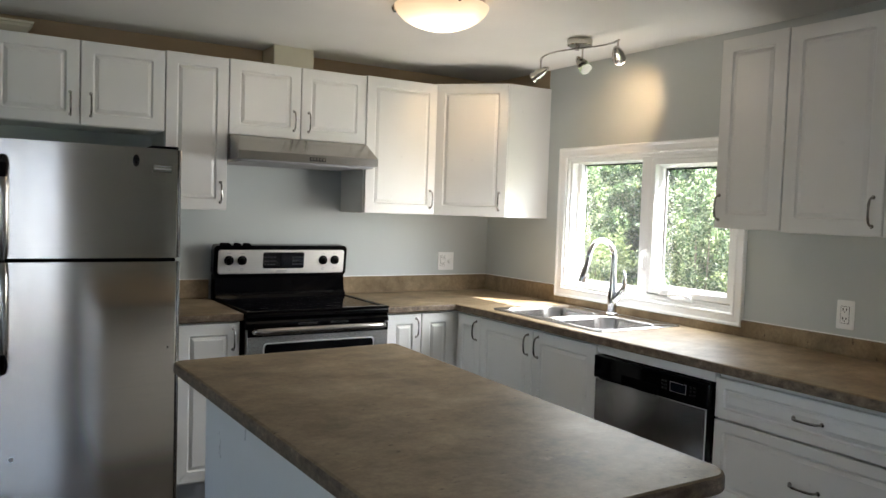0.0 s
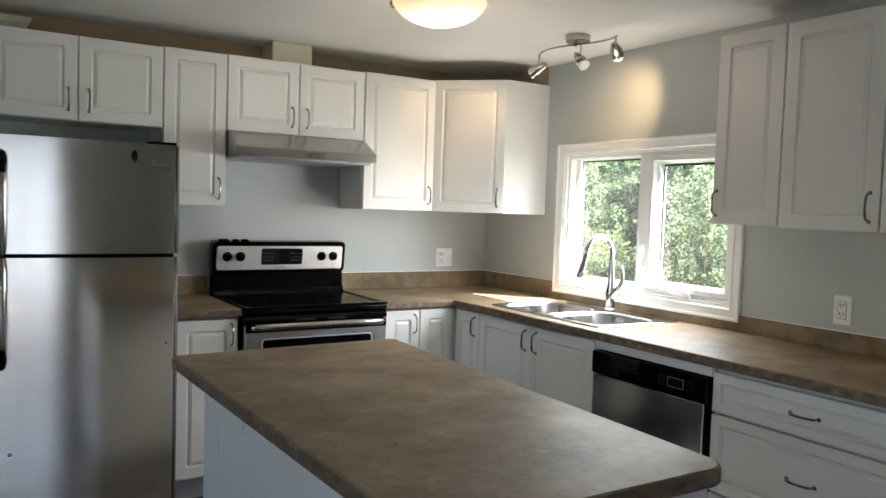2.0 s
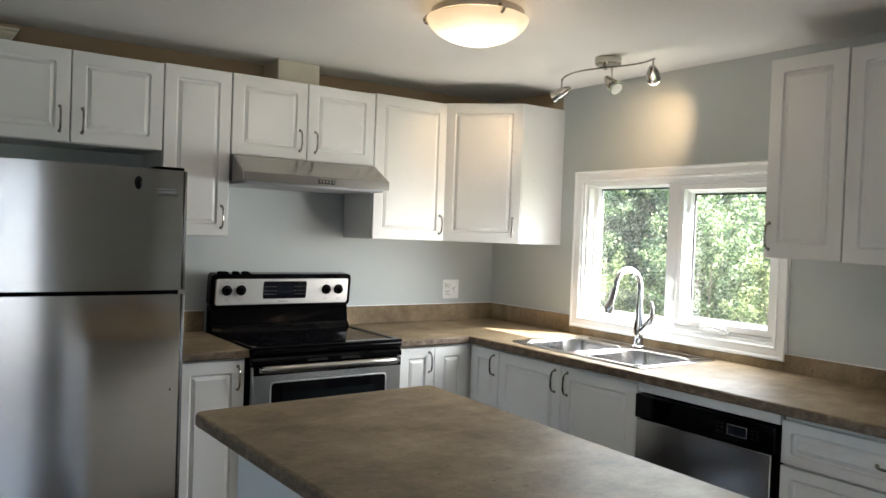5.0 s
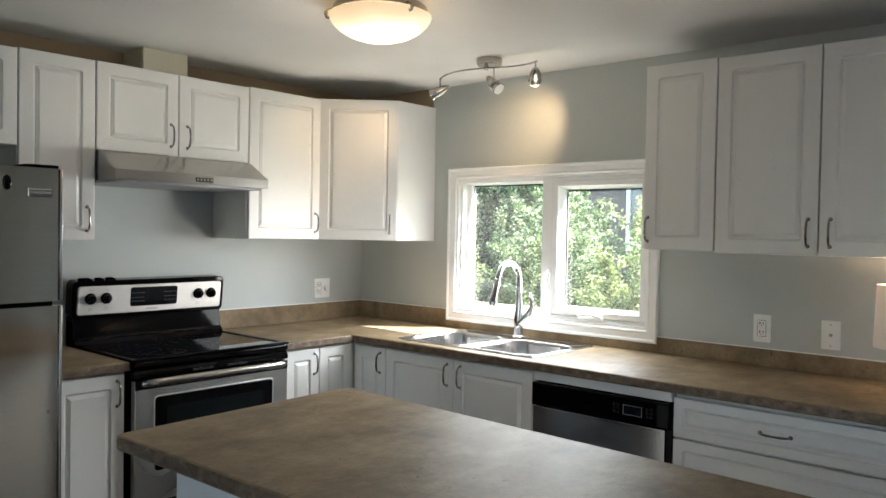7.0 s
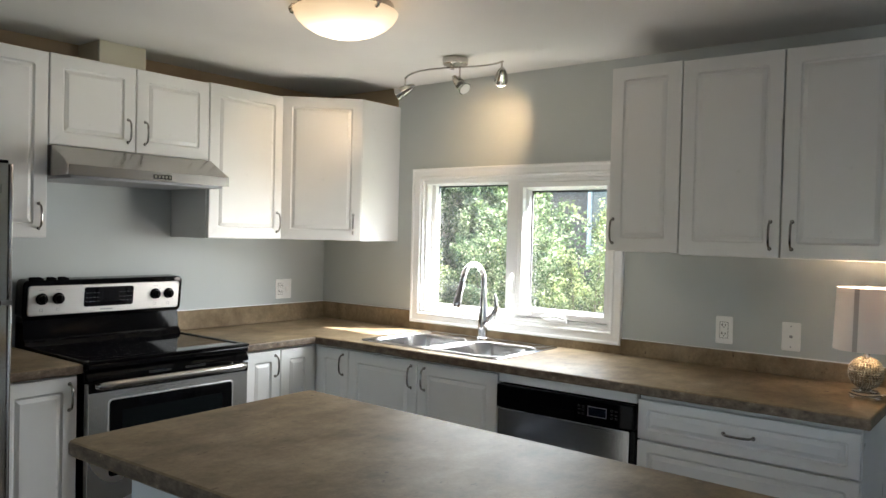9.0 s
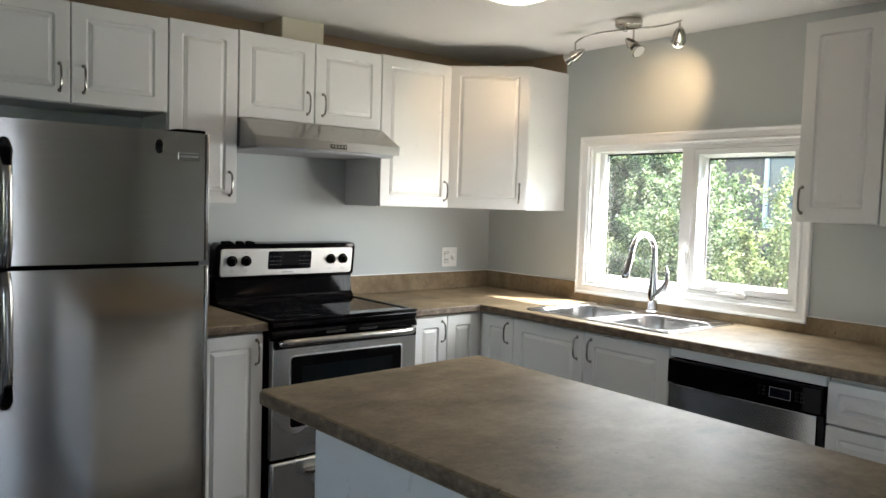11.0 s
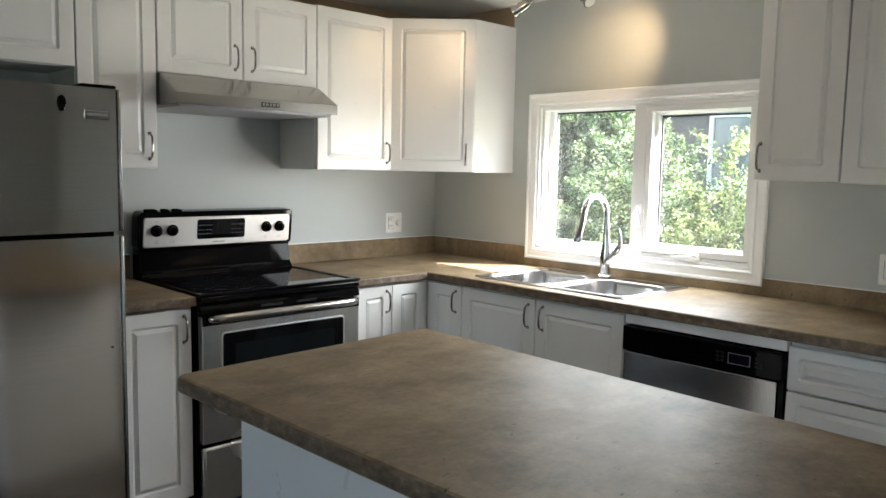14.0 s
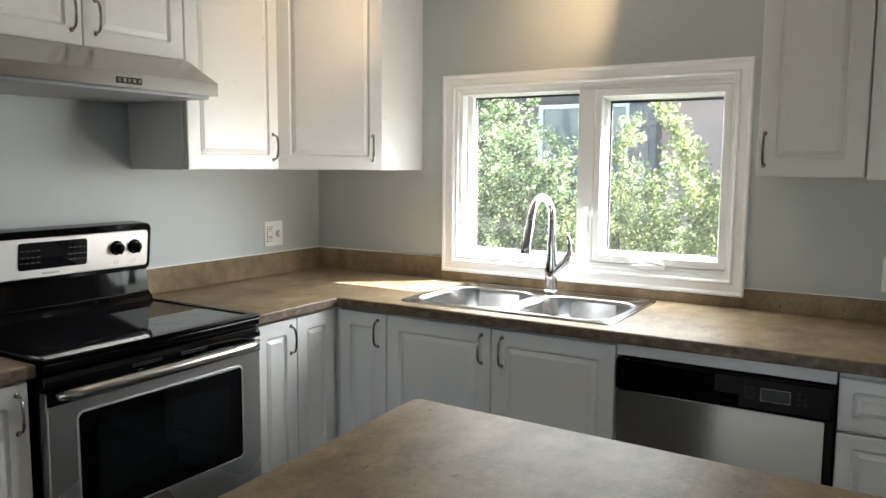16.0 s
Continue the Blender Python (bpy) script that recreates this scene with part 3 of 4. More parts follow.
add_door(lazy, -0.853, 0.122, 0.206, 0.744, None, -BD - 0.001)
add_door(lazy, 0.643, 0.122, 0.224, 0.744, (0.187, PZ), -BD - 0.001, m=ROT_E)
sinkb = thing("base_cabinet", walle(-0.869), "white two-door sink base cabinet", "cabinet", "base cabinets")
pieces("panel", (((0, -BD, 0.11), (0.018, -0.001, CT0 - 0.0015)), ((0.872, -BD, 0.11), (0.89, -0.001, CT0 - 0.0015)), ((0.018, -BD, 0.11), (0.872, -0.001, 0.128)),
                   ((0.018, -BD, 0.80), (0.872, -BD + 0.018, CT0 - 0.0015)), ((0.018, -0.012, 0.128), (0.872, -0.001, 0.80)), ((0.436, -BD, 0.128), (0.454, -BD + 0.018, 0.80))), M_CAB, sinkb)
part("toe_kick", boxed(((0, -BD + 0.055, 0), (0.89, -BD + 0.07, 0.11))), M_KICK, sinkb)
add_door(sinkb, G / 2, 0.122, 0.445 - G, 0.744, (0.405, PZ), -BD - 0.001)
add_door(sinkb, 0.445 + G / 2, 0.122, 0.445 - G, 0.744, (0.04, PZ), -BD - 0.001)
drawers = base(walle(-2.384), 0.742, [], "white three-drawer base cabinet beside the dishwasher", drawers=((0.712, 0.152), (0.418, 0.292), (0.122, 0.294)))

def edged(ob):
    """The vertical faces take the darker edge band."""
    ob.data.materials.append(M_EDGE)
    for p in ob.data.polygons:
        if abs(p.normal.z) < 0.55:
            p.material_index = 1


# tan strip over the wall; the dim warm light is in its colour
structure("dim_wall_strip", boxed(((-2.95, -0.004, 2.12), (-0.001, -0.0005, H - 0.0005)), ((-0.004, -0.60, 2.175), (-0.0005, -0.0045, H - 0.0005))), M_TAN, "tan strip above the wall cabinets, with the dim warm light there put into its colour")

# ---- worktops ----
xs = [-1.072, -0.648, -0.560, -0.146, 0.0 - 0.001]
ys = [-3.152, -1.702, -1.313, -1.297, -0.908, -0.648, -0.001]


def keep(i, j):
    if i == 0:
        return j == 5
    return not (i == 2 and j in (1, 3))


top = thing("worktop", pose(0, 0, 0), "brown mottled laminate L-shaped worktop with backsplash", "worktop")
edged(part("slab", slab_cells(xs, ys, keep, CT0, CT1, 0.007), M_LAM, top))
B0, B1, B2 = 0.9142, 1.014, 0.986
part("backsplash", boxed(((-1.072, -0.02, B0), (-0.0005, -0.001, B1)), bev=0.002, seg=1), M_LAM, top)
pieces("backsplash", (((-0.02, -0.7325, B0), (-0.0005, -0.0205, B1)), ((-0.02, -2.022, B0), (-0.0005, -0.733, 0.9525)), ((-0.02, -3.152, B0), (-0.0005, -2.0225, B2))), M_LAM, top, bev=0.0015)
pieces("caulk", (((-1.072, -0.006, B1), (-0.0005, -0.0005, B1 + 0.004)), ((-0.006, -0.7325, B1), (-0.0005, -0.006, B1 + 0.004)), ((-0.006, -3.152, B2), (-0.0005, -2.0225, B2 + 0.004))), M_TRIM, top, "white caulk bead")
top2 = thing("worktop", pose(0, 0, 0), "brown mottled laminate worktop piece between fridge and stove", "worktop")
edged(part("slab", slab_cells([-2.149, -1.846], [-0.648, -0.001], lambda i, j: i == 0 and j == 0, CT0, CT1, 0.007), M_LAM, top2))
part("backsplash", boxed(((-2.149, -0.02, B0), (-1.846, -0.001, B1)), bev=0.002, seg=1), M_LAM, top2)
part("caulk", boxed(((-2.149, -0.006, B1), (-1.846, -0.0005, B1 + 0.004))), M_TRIM, top2, "white caulk bead")

# ---- island ----
island = thing("kitchen_island", pose(0, 0, 0), "white kitchen island with brown laminate top", "kitchen island")
bm = bmesh.new()
IX0, IX1, IY0, IY1 = -2.392, -1.545, -3.218, -1.645


def rounded_outline(x0, x1, y0, y1, radii, n=8):
    out = []
    for (cx, cy, sx, sy, a0), r in zip(((x1, y1, -1, -1, 0), (x0, y1, 1, -1, 90), (x0, y0, 1, 1, 180), (x1, y0, -1, 1, 270)), radii):
        for k in range(n + 1):
            a = radians(a0 + 90 * k / n)
            out.append((cx + sx * r + r * math.cos(a), cy + sy * r + r * math.sin(a)))
    return out


levels = [(0.004, CT0), (0.0, CT0 + 0.005), (0.0, CT1 - 0.009), (0.003, CT1 - 0.003), (0.009, CT1)]
rings = []
for inset, z in levels:
    pts = rounded_outline(IX0 + inset, IX1 - inset, IY0 + inset, IY1 - inset, [r - inset for r in (0.03, 0.03, 0.04, 0.065)])
    rings.append([bm.verts.new((x + (IY1 - y) * (0.028 if x < -2 else -0.036), y + (0.035 * (x - IX0) / (IX1 - IX0) if y > -2.4 else 0), z)) for x, y in pts])
for a, b in zip(rings, rings[1:]):
    for k in range(len(a)):
        bm.faces.new((a[k], a[(k + 1) % len(a)], b[(k + 1) % len(a)], b[k]))
bm.faces.new(rings[0]), bm.faces.new(rings[-1])
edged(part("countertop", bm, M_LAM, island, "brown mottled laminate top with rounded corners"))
part("body", boxed(((-2.335, -3.18, 0.0), (-1.635, -1.865, CT0 - 0.001)), bev=0.002, seg=1), M_CAB, island)

# ---- stove ----
stove = thing("stove", pose(-1.8385, 0, 0), "stainless steel and black freestanding electric stove", "stove")
SW = 0.760
part("body", boxed(((0.003, -0.633, 0.03), (SW - 0.003, -0.03, 0.885)), bev=0.003), M_BLACK, stove)
bm = bmesh.new()
box(bm, (0.0, -0.668, 0.885), (SW, -0.085, 0.911), 0.007, 3)
part("cooktop_base", bm, M_BLACK, stove)
part("cooktop_frame", slab_cells([0.0, 0.022, SW - 0.022, SW], [-0.670, -0.632, -0.10, -0.085], lambda i, j: not (i == 1 and j == 1), 0.9112, 0.9235, 0.005), M_BLACK, stove, "black enamel cooktop rim")
part("cooktop_glass", boxed(((0.0225, -0.6315, 0.9112), (SW - 0.0225, -0.1005, 0.9185)), bev=0.0012, seg=1), M_GLASSB, stove)
for cx, cy, r in ((0.21, -0.49, 0.115), (0.55, -0.49, 0.09), (0.21, -0.23, 0.08), (0.55, -0.23, 0.10)):
    bm = bmesh.new()
    lathe(bm, [(r - 0.002, 0.9186), (r, 0.9188), (r + 0.0015, 0.9186)], 48, pose(cx, cy, 0))
    lathe(bm, [(r * 0.6, 0.9186), (r * 0.6 + 0.001, 0.9188), (r * 0.6 + 0.002, 0.9186)], 40, pose(cx, cy, 0))
    part("burner_ring", bm, M_RING, stove)


def prism(bm, x0, x1, prof):
    """Extrudes a profile of (y, z) along x."""
    a = [bm.verts.new((x0, y, z)) for y, z in prof]
    b = [bm.verts.new((x1, y, z)) for y, z in prof]
    bm.faces.new(a), bm.faces.new(b)
    for k in range(len(prof)):
        bm.faces.new((a[k], a[(k + 1) % len(prof)], b[(k + 1) % len(prof)], b[k]))
    return bm


bm = prism(bmesh.new(), 0.004, SW - 0.004, [(-0.125, 0.915), (-0.115, 0.935), (-0.098, 0.95), (-0.085, 1.045), (-0.02, 1.045), (-0.02, 0.90), (-0.11, 0.90)])
part("riser", bm, M_BLACK, stove, "glossy black backguard riser")
# control panel leans back a little
CPM = pose(0, -0.098, 1.035, 6, 0, 0)
bm = loft(bmesh.new(), [(rrect(SW + 0.004, 0.170, SW / 2, 0.084, 0.022), 0.075), (rrect(SW + 0.010, 0.174, SW / 2, 0.084, 0.024), 0.03), (rrect(SW + 0.010, 0.174, SW / 2, 0.084, 0.024), 0.004), (rrect(SW + 0.0, 0.166, SW / 2, 0.084, 0.020), 0.0)])
guard = part("backguard", bm, M_BLACK, stove, "black backguard", CPM)
part("control_panel", loft(bmesh.new(), [(rrect(SW - 0.030, 0.132, SW / 2, 0.081, 0.014), 0.001), (rrect(SW - 0.030, 0.132, SW / 2, 0.081, 0.014), -0.005), (rrect(SW - 0.036, 0.126, SW / 2, 0.081, 0.012), -0.007)]), M_PANEL, guard, "brushed steel control panel")
disp = part("display", loft(bmesh.new(), [(rrect(0.240, 0.092, 0.380, 0.089, 0.010), -0.006), (rrect(0.236, 0.088, 0.380, 0.089, 0.010), -0.0105)]), M_GLASSB, guard, "black oven clock display")
for k in range(4):
    for z in (0.068, 0.086, 0.108):
        for side in (-1, 1):
            x = 0.380 + side * (0.055 + 0.018 * k)
            part("button_print", boxed(((x - 0.006, -0.0113, z - 0.0015), (x + 0.006, -0.0104, z + 0.0015))), M_PRINTV, disp)
part("name_bar", boxed(((0.34, -0.0078, 0.026), (0.40, -0.0068, 0.032))), M_PRINT, guard, "small grey maker's lettering bar")
for kx in (0.072, 0.144, 0.614, 0.686):
    bm = lathe(bmesh.new(), [(0, 0), (0.026, 0.0), (0.026, 0.004), (0.021, 0.008), (0.019, 0.022), (0.014, 0.026), (0, 0.026)], 28, pose(0, 0, 0, 90))
    box(bm, (-0.0045, -0.032, -0.019), (0.0045, -0.020, 0.019), 0.002)
    part("knob", bm, M_BLACK, guard, "black burner knob", pose(kx, -0.007, 0.090))
    bm = boxed(((kx - 0.007, -0.0078, 0.034), (kx + 0.007, -0.0068, 0.0355)), ((kx - 0.007, -0.0078, 0.045), (kx + 0.007, -0.0068, 0.0465)), ((kx - 0.007, -0.0078, 0.0355), (kx - 0.0058, -0.0068, 0.045)), ((kx + 0.0058, -0.0078, 0.0355), (kx + 0.007, -0.0068, 0.045)))
    part("knob_print", bm, M_PRINT, guard)
    part("knob_print", boxed(((kx - 0.012, -0.0078, 0.128), (kx + 0.012, -0.0068, 0.130))), M_PRINT, guard)
for vx, vw in ((0.035, 0.05), (0.11, 0.03), (0.16, 0.035)):
    part("vent_cap", boxed(((vx, 0.01, 0.168), (vx + vw, 0.05, 0.178)), bev=0.003), M_BLACKM, guard)
# front
part("vent_trim", prism(bmesh.new(), 0.002, SW - 0.002, [(-0.6330, 0.884), (-0.6540, 0.880), (-0.6680, 0.862), (-0.6680, 0.845), (-0.6330, 0.838)]), M_BLACK, stove, "black vent trim above the oven door")
for x0 in (0.26, 0.43):
    for k in range(2):
        part("vent_slot", boxed(((x0, -0.6690, 0.848 + 0.006 * k), (x0 + 0.10, -0.6675, 0.851 + 0.006 * k))), M_PRINTD, stove)
odoor = part("oven_door", boxed(((0.004, -0.6680, 0.328), (SW - 0.004, -0.6330, 0.834)), bev=0.004), M_OVEN, stove, "brushed steel oven door")
part("door_top", boxed(((0.005, -0.6705, 0.797), (SW - 0.005, -0.6660, 0.8365)), bev=0.002), M_BLACK, odoor, "black strip behind the handle")
part("window_trim", loft(bmesh.new(), [(rrect(0.592, 0.317, SW / 2, 0.608, 0.020), -0.6660), (rrect(0.592, 0.317, SW / 2, 0.608, 0.020), -0.6690), (rrect(0.588, 0.313, SW / 2, 0.608, 0.018), -0.6694)]), M_PANEL, odoor, "bright thin steel window trim")
part("window_frame", loft(bmesh.new(), [(rrect(0.580, 0.305, SW / 2, 0.608, 0.016), -0.6660), (rrect(0.580, 0.305, SW / 2, 0.608, 0.016), -0.6695), (rrect(0.574, 0.299, SW / 2, 0.608, 0.014), -0.6710)]), M_BLACK, odoor, "black glass border")
part("oven_window", loft(bmesh.new(), [(rrect(0.474, 0.215, SW / 2, 0.608, 0.006), -0.6700), (rrect(0.474, 0.215, SW / 2, 0.608, 0.006), -0.6716)]), M_OVENG, odoor, "dark oven window glass")
hp = [(0.034, -0.668, 0.824), (0.036, -0.684, 0.825), (0.050, -0.698, 0.827), (0.085, -0.706, 0.828), (0.2, -0.711, 0.829), (SW / 2, -0.713, 0.829)]
hp += [(SW - x, y, z) for x, y, z in hp[-2::-1]]
bm = tube(bmesh.new(), hp, [0.011, 0.0125, 0.014, 0.015, 0.015, 0.015, 0.015, 0.015, 0.014, 0.0125, 0.011], 16, 1.15)
part("handle", bm, M_STEELH, odoor, "satin steel tubular oven handle")
drw = part("drawer", boxed(((0.006, -0.6660, 0.075), (SW - 0.006, -0.6330, 0.312)), bev=0.012, seg=3), M_OVEN, stove, "brushed steel storage drawer")
bm = tube(bmesh.new(), [(0.16, -0.6780, 0.262), (0.19, -0.6900, 0.262), (0.38, -0.6940, 0.262), (0.57, -0.6900, 0.262), (0.60, -0.6780, 0.262)], [0.010, 0.015, 0.016, 0.015, 0.010], 12, 1.1)
tube(bm, [(0.175, -0.6640, 0.262), (0.175, -0.6840, 0.262)], 0.009, 8)
tube(bm, [(0.585, -0.6640, 0.262), (0.585, -0.6840, 0.262)], 0.009, 8)
part("drawer_handle", bm, M_STEELH, drw)
for x in (0.04, SW - 0.04):
    for y in (-0.62, -0.08):
        part("foot", tube(bmesh.new(), [(x, y, 0.0), (x, y, 0.031)], 0.016, 10), M_DARK, stove)

# ---- range hood ----
hood = thing("range_hood", pose(-1.8385, 0, 0), "brushed stainless under-cabinet range hood", "range hood")
HZ = 1.7785
bm = prism(bmesh.new(), 0.0, 0.760, [(-0.002, 1.652), (-0.492, 1.652), (-0.492, 1.694), (-0.345, HZ), (-0.002, HZ)])
part("shell", bm, M_STEELH, hood)
part("filter_pan", boxed(((0.02, -0.47, 1.641), (0.74, -0.03, 1.6519)), bev=0.003), M_PRINT, hood, "grey grease filter panel")
for k in range(5):
    part("button", boxed(((0.374 + 0.017 * k, -0.4965, 1.666), (0.385 + 0.017 * k, -0.4925, 1.677)), bev=0.001, seg=1), M_NICKEL, hood)
part("button_plate", boxed(((0.370, -0.4938, 1.662), (0.457, -0.4922, 1.681))), M_DARK, hood)
duct = thing("duct_cover", pose(0, 0, 0), "cream painted boxed duct cover on top of the wall cabinet", "duct")
part("front", boxed(((-1.568, -0.203, 2.1635), (-1.346, -0.185, H - 0.001))), M_CREAM, duct)
# duct sides are cream too; the tan puts their shade into the colour
pieces("side", (((-1.567, -0.1845, 2.1635), (-1.552, -0.001, H - 0.001)), ((-1.362, -0.1845, 2.1635), (-1.347, -0.001, H - 0.001))), M_BULK, duct)
mould = thing("crown_moulding_piece", pose(0, 0, 0), "loose cream crown moulding offcut on top of the fridge cabinet", "moulding")
bm = prism(bmesh.new(), -3.0, -2.70, [(-0.10, 2.1575), (-0.11, 2.17), (-0.13, 2.18), (-0.15, 2.20), (-0.165, 2.21), (-0.165, 2.222), (-0.175, 2.225), (-0.175, 2.235), (-0.03, 2.235), (-0.03, 2.1575)])
for v in bm.verts:
    if v.co.x > -2.8:
        v.co.x += (v.co.z - 2.235) * 0.7
part("moulding", bm, M_CREAM, mould)

# ---- refrigerator ----
FX, FW = -2.902, 0.722
fridge = thing("refrigerator", pose(FX, 0, 0), "stainless steel top-freezer refrigerator with small dents", "refrigerator")
part("body", boxed(((0.002, -0.755, 0.03), (FW - 0.006, -0.06, 1.650)), bev=0.006), M_BLACKM, fridge, "black textured refrigerator case")


def bowed(w, z0, z1, y, bow, edge):
    """A door with a slightly bowed face and rounded vertical edges."""
    n = 16
    prof = [(0.0, y + 0.055), (0.0, y + edge)]
    for k in range(n + 1):
        u = k / n
        prof.append((edge + (w - 2 * edge) * u, y - bow * (1 - (2 * u - 1) ** 2)))
    prof += [(w, y + edge), (w, y + 0.055)]
    bm = bmesh.new()
    a = [bm.verts.new((x, yy, z0)) for x, yy in prof]
    b = [bm.verts.new((x, yy, z1)) for x, yy in prof]
    bm.faces.new(a), bm.faces.new(b)
    for k in range(len(prof)):
        bm.faces.new((a[k], a[(k + 1) % len(prof)], b[(k + 1) % len(prof)], b[k]))
    return bm


for nm, z0, z1 in (("freezer_door", 1.192, 1.652), ("refrigerator_door", 0.095, 1.176)):
    d = part(nm, bowed(FW - 0.05, z0, z1, -0.826, 0.013, 0.003), M_STEEL, fridge, "brushed stainless door skin", pose(0.034, 0, 0), flats=False)
    part("edge_trim", boxed(((-0.034, -0.822, z0), (-0.003, -0.772, z1)), bev=0.006), M_STEELH, d)
    part("edge_trim", boxed(((FW - 0.0475, -0.826, z0), (FW - 0.036, -0.772, z1)), bev=0.004), M_STEELH, d)
    part("gasket", boxed(((-0.02, -0.771, z0 + 0.006), (FW - 0.045, -0.756, z1 - 0.006))), M_GASKET_SHADOW, d)
    hx = 0.022
    if nm == "freezer_door":
        pts = [(hx, -0.830, 1.560), (hx, -0.852, 1.562), (hx, -0.880, 1.53), (hx, -0.892, 1.47), (hx, -0.892, 1.36), (hx, -0.884, 1.26), (hx, -0.868, 1.200), (hx, -0.830, 1.196)]
    else:
        pts = [(hx, -0.830, 1.172), (hx, -0.868, 1.168), (hx, -0.884, 1.11), (hx, -0.892, 1.02), (hx, -0.892, 0.90), (hx, -0.882, 0.82), (hx, -0.862, 0.775), (hx, -0.830, 0.775)]
    part("handle", tube(bmesh.new(), pts, [0.012, 0.016, 0.018, 0.017, 0.017, 0.018, 0.016, 0.012], 14, 1.0, Vector((1, 0, 0))), M_STEELH, d, "satin steel curved handle")
    if nm == "freezer_door":
        ends, cm = [(hx, -0.829, 1.575), (hx, -0.850, 1.575), (hx, -0.886, 1.548), (hx, -0.900, 1.505)], M_BLACK
    else:
        ends, cm = [(hx, -0.829, 0.760), (hx, -0.850, 0.760), (hx, -0.886, 0.785), (hx, -0.900, 0.828)], M_BLACK
    part("handle_cap", tube(bmesh.new(), ends, [0.015, 0.019, 0.0195, 0.012], 14, 1.0, Vector((1, 0, 0))), cm, d, "black plastic handle end")
part("grille", boxed(((0.02, -0.80, 0.015), (FW - 0.02, -0.756, 0.085)), bev=0.004), M_BLACKM, fridge)
part("hinge_cover", boxed(((FW - 0.12, -0.815, 1.6525), (FW - 0.012, -0.70, 1.664)), bev=0.004), M_BLACKM, fridge, "black hinge cover")
badge = part("badge", boxed(((0.602, -0.8360, 1.552), (0.680, -0.8290, 1.582)), bev=0.001, seg=1), M_NICKEL, fridge, "small metal maker's badge")
bm = bmesh.new()
for k in range(9):
    box(bm, (0.608 + 0.0076 * k, -0.8372, 1.562), (0.6130 + 0.0076 * k, -0.8357, 1.571))
box(bm, (0.605, -0.8372, 1.576), (0.677, -0.8357, 1.579))
part("badge_lettering", bm, M_PRINT, badge)
part("mark", lathe(bmesh.new(), [(0, 0), (0.004, 0), (0.004, 0.0012), (0, 0.0015)], 12, pose(0.672, -0.8282, 0.808, 90)), M_DARK, fridge, "small screw on the door")
part("mark", lathe(bmesh.new(), [(0, 0), (0.009, 0), (0.008, 0.0012), (0, 0.0005)], 14, pose(0.088, -0.8325, 0.402, 90)), M_PRINT, fridge, "small round dent")
magnet = thing("magnet_hook", pose(FX + 0.535, -0.8368, 1.596), "small black oval magnetic hook on the freezer door", "magnet")
bm = lathe(bmesh.new(), [(0, 0), (0.013, 0), (0.013, 0.003), (0.010, 0.006), (0, 0.006)], 20, Matrix.Diagonal((1, 1, 1.9, 1)) @ pose(0, 0, 0, 90))
part("plate", bm, M_BLACK, magnet)
part("hook", tube(bmesh.new(), [(0, -0.005, -0.004), (0.001, -0.010, -0.016), (0.002, -0.015, -0.02), (0.002, -0.017, -0.012)], [0.004, 0.004, 0.0035, 0.003], 8), M_BLACK, magnet)

# ---- dishwasher ----
dw = thing("dishwasher", walle(-1.7635), "stainless dishwasher with black control panel", "dishwasher")
DWW = 0.617
part("tub", boxed(((0.004, -0.600, 0.02), (DWW - 0.004, -0.03, 0.862))), M_DARK, dw)
part("filler_strip", boxed(((0.0, -0.628, 0.838), (DWW, -0.600, CT0 - 0.002)), bev=0.001, seg=1), M_CAB, dw, "white filler strip under the worktop")
dd = part("door", boxed(((0.004, -0.640, 0.135), (DWW - 0.022, -0.604, 0.7315)), bev=0.004), M_DWSTEEL, dw, "brushed stainless door")
part("side_strip", boxed(((DWW - 0.0215, -0.630, 0.135), (DWW - 0.003, -0.604, 0.7315))), M_BLACK, dd)
cp = part("control_panel", boxed(((0.003, -0.650, 0.735), (DWW - 0.003, -0.604, 0.832)), bev=0.006), M_BLACK, dw, "glossy black control panel")
part("grip_recess", boxed(((0.17, -0.6508, 0.738), (0.37, -0.6495, 0.775)), bev=0.0005, seg=1), M_BLACKM, cp)
part("display", boxed(((0.43, -0.6512, 0.768), (0.505, -0.6497, 0.802))), M_LCD, cp, "small dark rectangular display")
bm = bmesh.new()
for lo, hi in (((0.428, -0.6516, 0.802), (0.507, -0.6498, 0.8035)), ((0.428, -0.6516, 0.7665), (0.507, -0.6498, 0.768)), ((0.4285, -0.6516, 0.768), (0.43, -0.6498, 0.802)), ((0.505, -0.6516, 0.768), (0.5065, -0.6498, 0.802))):
    box(bm, lo, hi)
part("display_frame", bm, M_PRINT, cp)
for x in (0.385, 0.402, 0.523, 0.541):
    bm = bmesh.new()
    for z in (0.768, 0.782, 0.796):
        for lo, hi in (((x, -0.6512, z), (x + 0.010, -0.6498, z + 0.001)), ((x, -0.6512, z + 0.006), (x + 0.010, -0.6498, z + 0.007)), ((x, -0.6512, z), (x + 0.001, -0.6498, z + 0.007)), ((x + 0.009, -0.6512, z), (x + 0.010, -0.6498, z + 0.007))):
            box(bm, lo, hi)
    part("button_row", bm, M_PRINTD, cp)
part("toe_panel", boxed(((0.004, -0.56, 0.0), (DWW - 0.004, -0.545, 0.13))), M_BLACKM, dw)

# ---- sink and faucet ----
sink = thing("sink", pose(0, 0, 0), "double bowl stainless drop-in sink in the worktop", "sink")
SX0, SX1, SY0, SY1 = -0.578, -0.048, -1.722, -0.888
bowls = ((-0.548, -0.158, -1.690, -1.325), (-0.548, -0.158, -1.285, -0.920))


